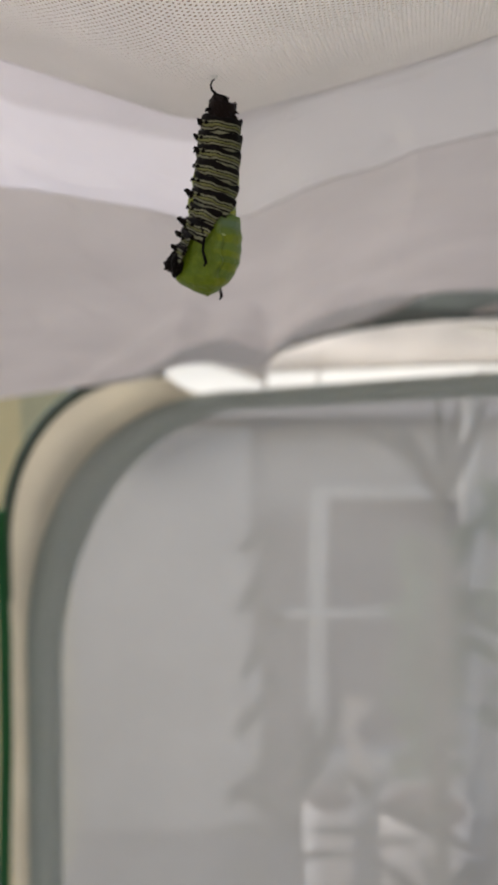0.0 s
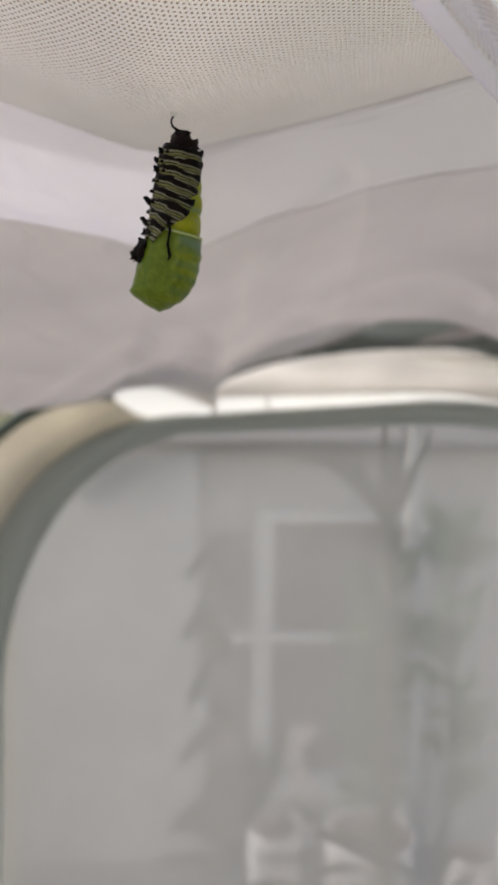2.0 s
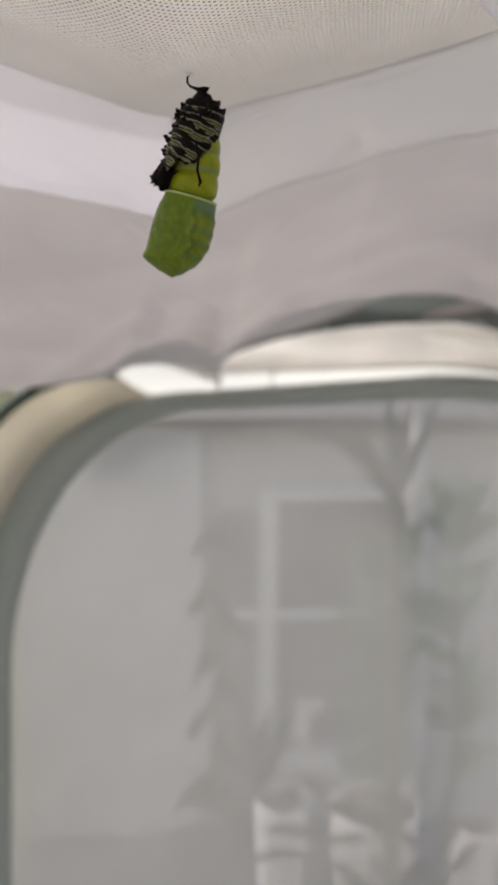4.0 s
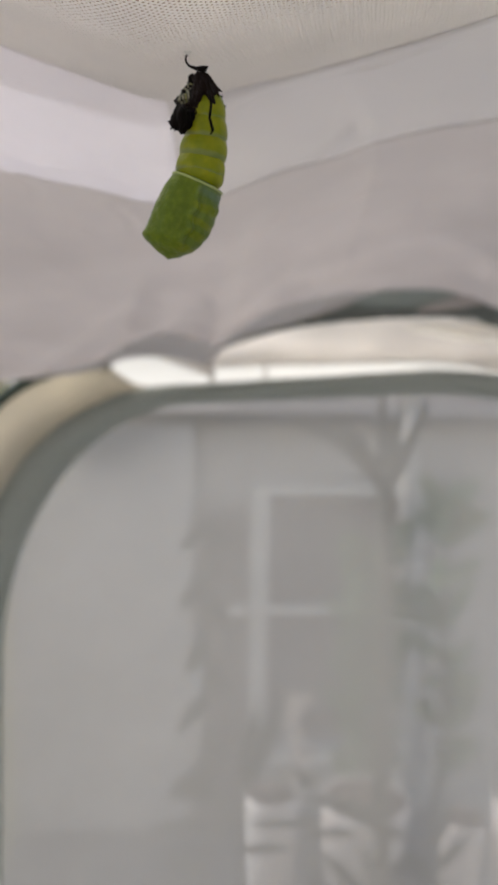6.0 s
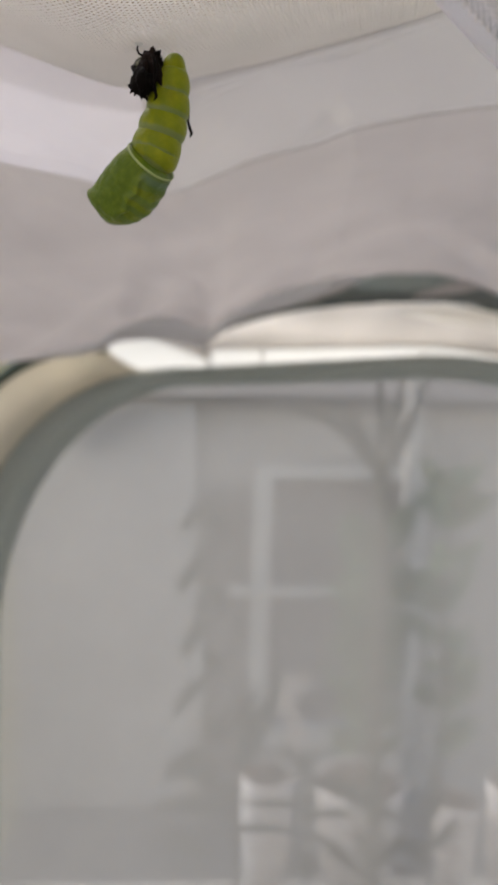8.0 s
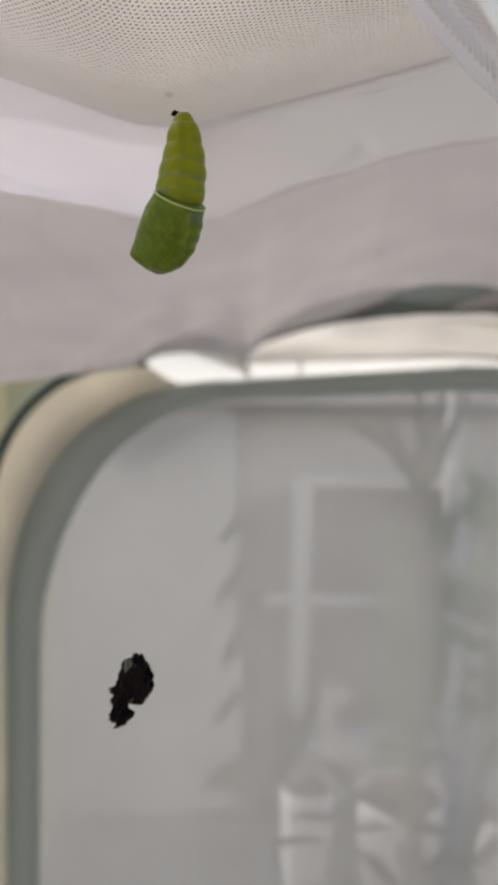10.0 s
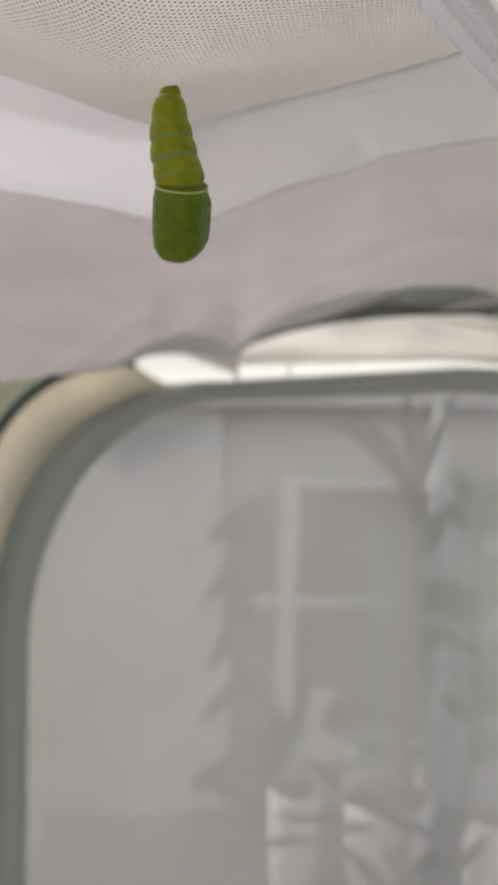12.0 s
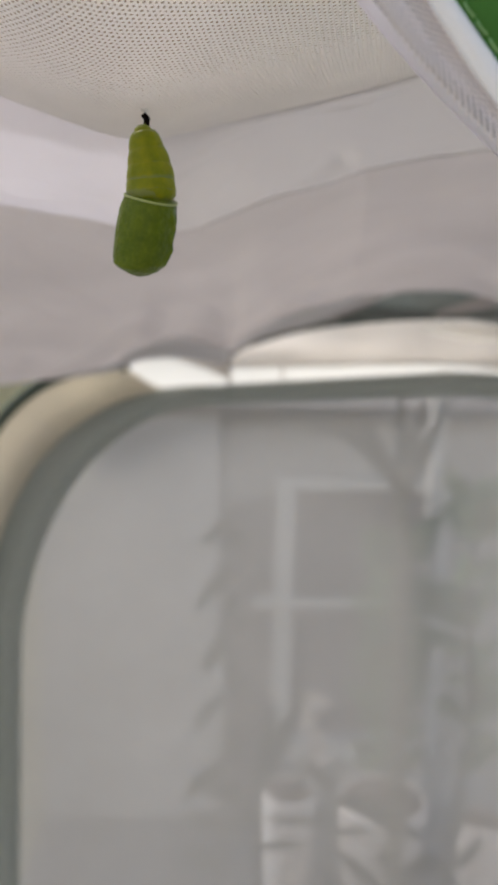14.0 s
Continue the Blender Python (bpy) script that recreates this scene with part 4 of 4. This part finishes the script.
for a in range(5):
    tube([(0.0008 * math.cos(a), 0.0006 * math.sin(a), -0.0006), (0.0012 * math.cos(a) - 0.0006, 0.0008 * math.sin(a), -0.0018)], [0.0004, 0.00015], 6, head_bm)
head_case = part("head_case", roughen(head_bm, 0.45, 1500.0, 9.0), BLACK, skin, "crumpled black head case with legs")
tail_tip = part("tail_tip", tube([(0.0010, 0, -0.0028), (0.0008, 0, -0.0022), (0.0000, 0, -0.0014), (-0.0006, 0, -0.0004), (-0.0006, 0, 0.0004), (-0.0001, 0, 0.0010), (0.0003, 0, 0.0011)], [0.0010, 0.0006, 0.0003, 0.0002, 0.00018, 0.00016, 0.00012], 8), BLACK, skin, "thin curled black tail tip")
cap_bm = lathe([(0.0003, 1.5 * MM), (0.0008, 1.2 * MM), (0.0013, 0.7 * MM), (0.0015, 0.1 * MM), (0.0018, -0.6 * MM), (0.0020, -1.3 * MM), (0.0022, -2.0 * MM), (0.0024, -2.7 * MM), (0.0024, -3.2 * MM), (0.0020, -3.7 * MM)], 48)
tail_cap = part("tail_cap", roughen(roughen(cap_bm, 0.36, 900.0, 3.0), 0.30, 2400.0, 5.0), CAP, skin, "wrinkled black tail end")
crumple_bm = bmesh.new()
bmesh.ops.create_icosphere(crumple_bm, subdivisions=5, radius=1.0)
for v in crumple_bm.verts:
    d = v.co.normalized()
    folds = noise.noise(d * 2.3) * 0.30 + (0.5 - abs(noise.noise(d * 5.0 + Vector((3, 1, 8))))) * 0.34
    thorn = max(0.0, noise.noise(d * 9.0 + Vector((5, 5, 2))) - 0.22) * (1.0 if d.x < 0.1 else 0.4)
    f = 0.74 + folds + thorn * (0.75 if d.z < 0.3 else 0.2)
    v.co = Vector((d.x * 0.0020 * f, d.y * 0.0021 * f, d.z * 0.0043 * f))
crumple = part("crumpled_skin", crumple_bm, CAP, skin, "black wrinkled folds of the slipped skin")
feelers = [part("feeler", tube([(0, 0, 0), (0.0003, 0, -0.0020), (-0.0001, 0, -0.0042), (0.0003, 0, -0.0062), (-0.0001, 0, -0.0068)], [0.00030, 0.00024, 0.00022, 0.00028, 0.00012], 8), BLACK, skin, "limp black feeler") for _ in range(2)]

# Postures, in millimetres from the silk pad: seconds, then x and z of the tail end,
# of the belt and of the head end, and the turn about the body's own axis.
BODY_EARLY = [
    (0.0, 1.18, -3.83, -0.15, -22.40, -1.35, -35.02, 0),
    (0.5, 1.88, -3.78, 0.81, -20.65, -0.48, -33.91, 0),
    (1.0, 1.11, -3.37, 0.81, -19.08, -0.80, -33.37, 0),
    (1.5, 1.35, -3.63, 0.72, -18.36, -1.02, -32.97, 0),
    (2.0, 1.32, -3.38, 0.50, -19.30, -2.20, -32.18, 0),
    (2.5, 1.35, -3.17, 0.75, -19.21, -2.35, -32.37, 0),
    (3.0, 1.84, -3.67, 0.23, -19.06, -2.90, -32.72, 0),
    (3.5, 2.06, -3.41, 0.24, -19.06, -2.91, -33.02, 0),
    (6.0, 3.70, -4.33, 1.95, -19.95, -3.11, -33.22, 0),
    (6.5, 3.10, -5.00, 2.03, -19.55, -2.12, -33.24, 0),
    (7.0, 4.72, -4.47, 1.80, -19.81, -5.02, -32.17, 0),
    (7.5, 5.49, -3.19, 2.13, -19.04, -5.58, -30.70, 0),
]
BODY_FREE = [
    (8.0, 6.00, -0.64, 2.18, -17.57, -5.85, -27.45, 0),
    (8.1, 2.87, 0.31, 2.14, -16.01, -6.67, -26.07, 10),
    (8.2, 0.78, 2.37, 0.57, -15.52, -0.64, -27.80, 75),
    (8.3, 4.81, 1.82, 2.74, -15.27, -6.60, -25.52, 15),
    (8.4, 2.46, -0.65, 1.47, -19.41, -0.45, -31.47, 50),
    (8.5, 2.82, -2.15, 2.20, -19.31, -6.08, -30.29, 10),
    (8.6, 2.94, -3.70, 2.31, -18.32, -7.52, -28.55, 10),
    (8.7, -1.40, 0.59, 0.59, -18.78, 1.18, -29.77, 80),
    (8.8, 3.09, -3.01, 1.48, -17.31, -9.64, -25.83, 15),
    (9.0, 4.66, -1.77, 2.58, -15.88, -9.71, -23.82, 20),
    (9.1, 4.64, -2.43, 2.07, -16.77, -11.37, -22.09, 15),
    (9.2, 4.30, 0.40, 3.60, -19.60, 0.40, -31.20, 10),
    (9.6, 3.60, -2.20, 2.20, -17.60, -6.20, -27.60, 15),
    (10.2, 2.20, -2.60, 1.80, -15.60, -1.00, -28.60, 30),
    (10.8, 3.20, -2.40, 1.90, -13.60, -7.40, -23.40, 20),
]
BODY_WRITHE = [
    (11.3, 1.92, -3.31, 2.07, -12.31, -5.90, -23.95, 25),
    (11.4, 1.22, -3.53, 1.66, -13.01, -1.60, -25.06, 40),
    (11.5, -0.83, -2.41, 0.47, -12.32, 0.93, -25.92, 90),
    (11.6, -1.79, 0.84, 1.17, -13.91, 2.92, -26.17, 80),
    (11.7, 0.12, 2.31, -0.37, -13.95, 0.96, -24.75, 90),
    (11.8, -0.52, -2.37, 0.89, -12.99, 0.30, -26.88, 70),
    (11.9, 2.94, -2.67, 1.77, -12.69, -6.06, -23.55, 25),
    (12.0, -0.05, 1.60, 1.89, -14.47, 1.31, -26.36, 80),
]
BODY_TURN = [
    (12.1, 5.46, -1.38, 1.82, -12.92, -10.35, -16.96, 15),
    (12.2, 1.69, -2.34, 2.72, -11.44, -7.12, -21.26, 30),
    (12.3, 0.21, -2.42, 2.19, -11.67, 3.17, -24.00, 90),
    (12.4, 3.77, -0.09, -0.08, -13.25, -9.57, -22.69, 30),
    (12.5, -0.56, -2.52, 1.99, -12.58, 1.69, -26.20, 90),
    (12.6, 2.31, -1.86, 2.57, -10.49, -8.23, -21.06, 30),
    (12.7, -2.73, 0.21, 0.97, -13.19, 4.20, -25.79, 80),
    (12.8, 1.95, -0.98, 0.20, -10.49, -9.83, -19.91, 20),
    (12.9, -0.50, -2.20, 0.92, -13.32, 1.99, -24.54, 90),
    (13.0, -2.88, -0.97, 0.35, -12.00, 5.06, -25.00, 90),
]
BODY_LAST = [
    (13.1, -1.05, 1.77, 0.21, -12.33, 2.65, -24.64, 80),
    (13.2, -0.22, -1.69, 1.79, -11.21, 1.24, -25.11, 80),
    (13.3, 0.85, 1.13, 0.60, -14.56, 1.09, -25.94, 90),
    (13.4, 5.02, -0.96, 1.33, -15.06, -10.19, -20.58, 20),
    (13.5, -0.27, -2.27, 1.27, -13.61, 0.71, -27.23, 70),
    (13.6, 4.25, -1.90, 1.10, -15.18, -8.69, -24.00, 20),
    (13.7, 1.66, 1.52, 0.43, -15.17, -3.13, -23.73, 45),
    (13.8, -0.96, -2.35, 1.01, -13.34, 1.78, -27.05, 85),
    (13.9, -1.33, 2.61, -1.01, -12.70, 0.29, -24.07, 90),
    (14.0, -0.34, -2.34, 1.13, -13.27, -1.19, -26.49, 58),
]
# The slipping skin: seconds, then x and z of its top and of its lower edge at both sides.
SKIN_SLIP = [
    (0.0, 0.52, -1.99, -6.84, -30.26, 2.67, -22.10),
    (0.5, 1.30, -2.21, -6.09, -28.21, 3.75, -19.09),
    (1.0, 1.10, -1.78, -5.65, -26.34, 3.54, -17.78),
    (1.5, 1.34, -1.75, -5.17, -25.22, 4.23, -15.43),
    (2.0, 0.98, -1.80, -5.25, -22.82, 4.40, -14.00),
    (2.5, 1.04, -1.78, -5.07, -21.60, 5.06, -12.28),
    (3.0, 1.34, -2.29, -4.82, -20.06, 5.41, -11.32),
    (3.5, 1.86, -2.03, -4.91, -18.21, 5.07, -10.30),
]
SKIN_BUNCH = [
    (6.0, 2.24, -2.02, -1.97, -12.80, 5.64, -5.90),
    (6.5, 2.49, -1.94, -2.37, -11.89, 5.02, -5.47),
    (7.0, 2.60, -1.22, -0.65, -11.03, 5.87, -4.69),
    (7.5, 2.64, -0.30, -0.49, -10.47, 5.48, -2.83),
    (8.0, 1.76, -0.28, -0.45, -8.26, 3.84, -1.08),
    (8.5, 0.73, -1.40, -2.22, -12.10, 2.16, -2.71),
    (9.0, 0.66, -0.48, -0.89, -11.11, 2.75, -1.44),
]
# The two feelers: seconds, then x and z of root and tip.
FEELER_NEAR = [
    (0.0, -2.05, -24.01, -1.70, -29.97),
    (1.0, -1.44, -20.95, -1.02, -26.54),
    (2.0, -0.69, -17.20, -0.65, -22.01),
    (3.0, 1.15, -12.59, 1.88, -18.06),
    (3.5, 0.91, -12.26, 1.40, -17.90),
    (6.0, 3.53, -6.16, 3.99, -12.05),
    (6.5, 1.88, -6.23, 2.92, -13.09),
    (7.0, 3.02, -4.99, 2.99, -12.64),
    (7.5, 3.33, -4.36, 4.83, -11.78),
    (8.0, 2.72, -2.02, 2.97, -9.03),
    (8.5, -0.69, -7.49, 0.75, -13.68),
    (9.0, -0.11, -3.94, -0.31, -9.90),
]
FEELER_FAR = [
    (0.0, 0.67, -29.30, 0.64, -35.91),
    (1.0, 1.20, -19.45, 0.84, -25.24),
    (3.0, 1.92, -12.56, 2.47, -18.23),
    (6.0, 5.20, -8.86, 5.57, -14.41),
    (6.5, 6.06, -10.21, 6.53, -15.75),
    (7.0, 6.87, -8.93, 7.63, -15.15),
    (7.5, 7.52, -6.87, 9.32, -12.50),
    (8.0, 7.77, -5.85, 8.62, -11.72),
    (8.5, 4.06, -3.74, 4.09, -9.19),
    (9.0, 1.80, -3.00, 1.42, -8.95),
]


def up_pose(p, d, y=0.0, spin=0.0, lean=0.0):
    """A pose at p (x, z in millimetres) whose z axis runs along d in the x-z plane."""
    return pose(p[0] * MM, y, p[1] * MM, 0, math.degrees(math.atan2(d[0], d[1])), 0) @ pose(0, 0, 0, lean, 0, spin)


def motions():
    body = BODY_EARLY + BODY_FREE + BODY_WRITHE + BODY_TURN + BODY_LAST
    tracks = {ob: [] for ob in (wing_case, belt, thorax, stalk, *segments)}
    for t, ax, az, bx, bz, cx, cz, spin in body:
        a, b, c = Vector((ax, az)), Vector((bx, bz)), Vector((cx, cz))
        trunk = (b - c).normalized()
        # the head end leans back as the body pulls together
        lean = 0.0 if t < 5 else min(24.0, math.degrees(math.acos(min(1.0, (b - c).length / (2 * HALF)))))
        spare = 2 * HALF * math.cos(radians(lean)) - (b - c).length
        top = b + trunk * spare * (0.5 if t < 8 else 0.25 if t < 13.3 else 0.4)
        case = up_pose(top, trunk, 0.0008 if t < 2 else 0.0) @ pose(0, 0, 0, lean) @ pose(0, 0, -HALF * MM, 0, 0, spin)
        tracks[wing_case].append((t, case))
        # the belt is still rolled in under the old skin at first
        tracks[belt].append((t, case @ pose(0, 0, -3.2 * MM * max(0.0, min(1.0, (1.5 - t) * 2)))))
        long = (a - b).length
        mid = b + (trunk * 0.40 + (a - b).normalized() * 0.60).normalized() * long * 0.5
        if spin >= 70:
            mid = mid + Vector((-2.9 if t < 12.0 else -4.0 if long < 14 else -2.3, 0.0))
        # still pressed to the belly side by the old skin
        press = max(0.0, min(1.0, (2.2 - t) / 1.0))
        tracks[thorax].append((t, up_pose(Vector((-0.5 * press, 0.0)) + b + (mid - b).normalized() * 0.4, (trunk + (mid - b).normalized() * 1.2).normalized(), 0.0014 if t < 1.2 else 0.0, spin)))
        for k, ob in enumerate(segments):
            s = (k + 0.45) / (SEGMENTS + 0.25)
            p = a * (1 - s) ** 2 + mid * 2 * s * (1 - s) + b * s * s
            d = (a - mid) * 2 * (1 - s) + (mid - b) * 2 * s
            if k == 0:
                p = p - d.normalized() * (0.9 if t < 7.8 else 0.6)
            p = p + Vector(((0.0, 0.0, 0.0, -0.2, -0.6)[k] * press, 0.0))
            tracks[ob].append((t, up_pose(p, d.normalized(), 0.0010 if t < 4 else 0.0, spin * 0.5)))
        d = (a - mid).normalized()
        if t < 10:
            tracks[stalk].append((t, up_pose(a - d * 3.2, d)))
        else:
            # root in the tail end, hook on the silk
            to_pad = (Vector((0.2, 0.1)) - (a - d * 0.6))
            d2 = to_pad.normalized()
            tracks[stalk].append((t, up_pose(a - d * 0.8 + d2 * 3.0, d2, 0.0014 if az > -1.2 else 0.0)))
    for ob, rows in tracks.items():
        walk(ob, rows)
    tracks = {ob: [] for ob in (tail_cap, tail_tip, head_case, crumple, *rings)}
    for t, sx, sz, lx, lz, rx, rz in SKIN_SLIP + SKIN_BUNCH:
        top, low_l, low_r = Vector((sx, sz)), Vector((lx, lz)), Vector((rx, rz))
        squeeze = min(1.0, (top - (low_l + low_r) / 2).length / 24)
        loose = 1 - squeeze
        tilt = radians(25 + 20 * min(1.0, loose * 1.6))
        top_l = top + Vector((-2.6 - 0.2 * loose, -2.9 + 2.2 * max(0.0, loose - 0.5)))
        for k, ob in enumerate(rings):
            s = (k / (RINGS - 1)) ** (1 + 0.3 * loose)
            left = top_l.lerp(low_l, s) + Vector((math.sin(math.pi * s) * (0.9 - 3.0 * loose), 0))
            if k > 7:
                left.x -= 0.25 * (k - 7) * max(0.0, 1 - 2 * loose)
            turn = tilt * min(1.0, 0.10 + 1.25 * s)
            packed = max(0.0, min(1.0, (loose - 0.55) * 6))
            left.x += (0.9, -0.2, -0.5, -0.5, -0.45, -0.4, -0.3, -0.2)[k] * (1 - packed) if k < 8 else 0.0
            mid = left + Vector((math.cos(turn), -math.sin(turn))) * (RING_RADIUS[k] / MM * (1 - 0.16 * packed)) + Vector(((-0.3 if k < 6 else 1.6) * packed + (0.8 * packed if t < 7.8 else 0.0), 0))
            # crumpled rings stand on edge along the slipped folds
            mid = mid.lerp((top + Vector((0.9, -2.6))).lerp(low_l + Vector((2.0, 2.2)), k / 11), packed)
            turn += radians(45) * packed
            tracks[ob].append((t, up_pose(mid, Vector((math.sin(turn - RING_SLANT[k]), math.cos(turn - RING_SLANT[k]))), 0.0042 * max(0.0, min(1.0, (loose - 0.55) * 6)), (-7, 5, -3, 8, -6, 2, 7, -5, 4, -8, 6, -2)[k] - (30 * min(1.0, 2.2 * loose) if k > 4 else 0), 5 + (1, -1, 1, -1, 0, 1, -1, -2, 2, -1, 3, -2)[k])))
        tracks[tail_cap].append((t, up_pose(top + Vector((0.2, -1.2)), Vector((-0.25, 1)), -0.0003)))
        # its hook keeps hold of the silk
        grip = (Vector((-0.2, 0.3)) - top - Vector((0.1, -0.6))).normalized()
        tracks[tail_tip].append((t, up_pose(Vector((-0.2, 0.3)) - grip * 1.0, grip, -0.0008)))
        heap = (top * 0.42 + low_l * 0.40 + low_r * 0.18) + Vector((1.2 if t < 7.8 else 0.3 if t < 8.3 else -0.8, 0.0))
        start = top + Vector((0.3, -4.2))
        mass = max(0.0, min(1.0, (loose - 0.45) * 4))
        ahead = max(0.0, min(1.0, (loose - 0.18) * 4))
        tracks[crumple].append((t, up_pose(start.lerp(heap, mass), (top - low_l).normalized(), 0.0010 - 0.0034 * ahead + 0.0018 * mass)))
        bunch = max(0.0, min(1.0, (loose - 0.5) * 5))
        tracks[head_case].append((t, up_pose(low_l + Vector((0.1 + 1.0 * bunch, 0.2 + 2.2 * bunch)), Vector((0.4 - 0.3 * bunch, 1)), -0.0012 - 0.0022 * bunch)))
    for ob, rows in tracks.items():
        walk(ob, rows + [(14.0, rows[-1][1])])
    for ob, rows, y in ((feelers[0], FEELER_NEAR, -0.0050), (feelers[1], FEELER_FAR, 0.0046)):
        keyed = [(t, up_pose((ax, az), Vector((ax - bx, az - bz)).normalized(), y)) for t, ax, az, bx, bz in rows]
        walk(ob, keyed + [(14.0, keyed[-1][1])])
    # the empty skin drops to the cage floor
    x, y, z = HOOK
    walk(skin, [(0.0, pose(x, y, z)), (9.8, pose(x, y, z)), (9.9, pose(x - 0.002, y, z - 0.010, 0, 4, 0)), (10.0, pose(x - 0.006, y - 0.002, z - 0.10, 0, 18, 5)),
                (10.1, pose(x - 0.010, y - 0.004, z - 0.30, 0, 40, 10)), (10.26, pose(x - 0.014, y - 0.006, -0.806, 0, 80, 12)), (14.0, pose(x - 0.014, y - 0.006, -0.806, 0, 80, 12))])


motions()
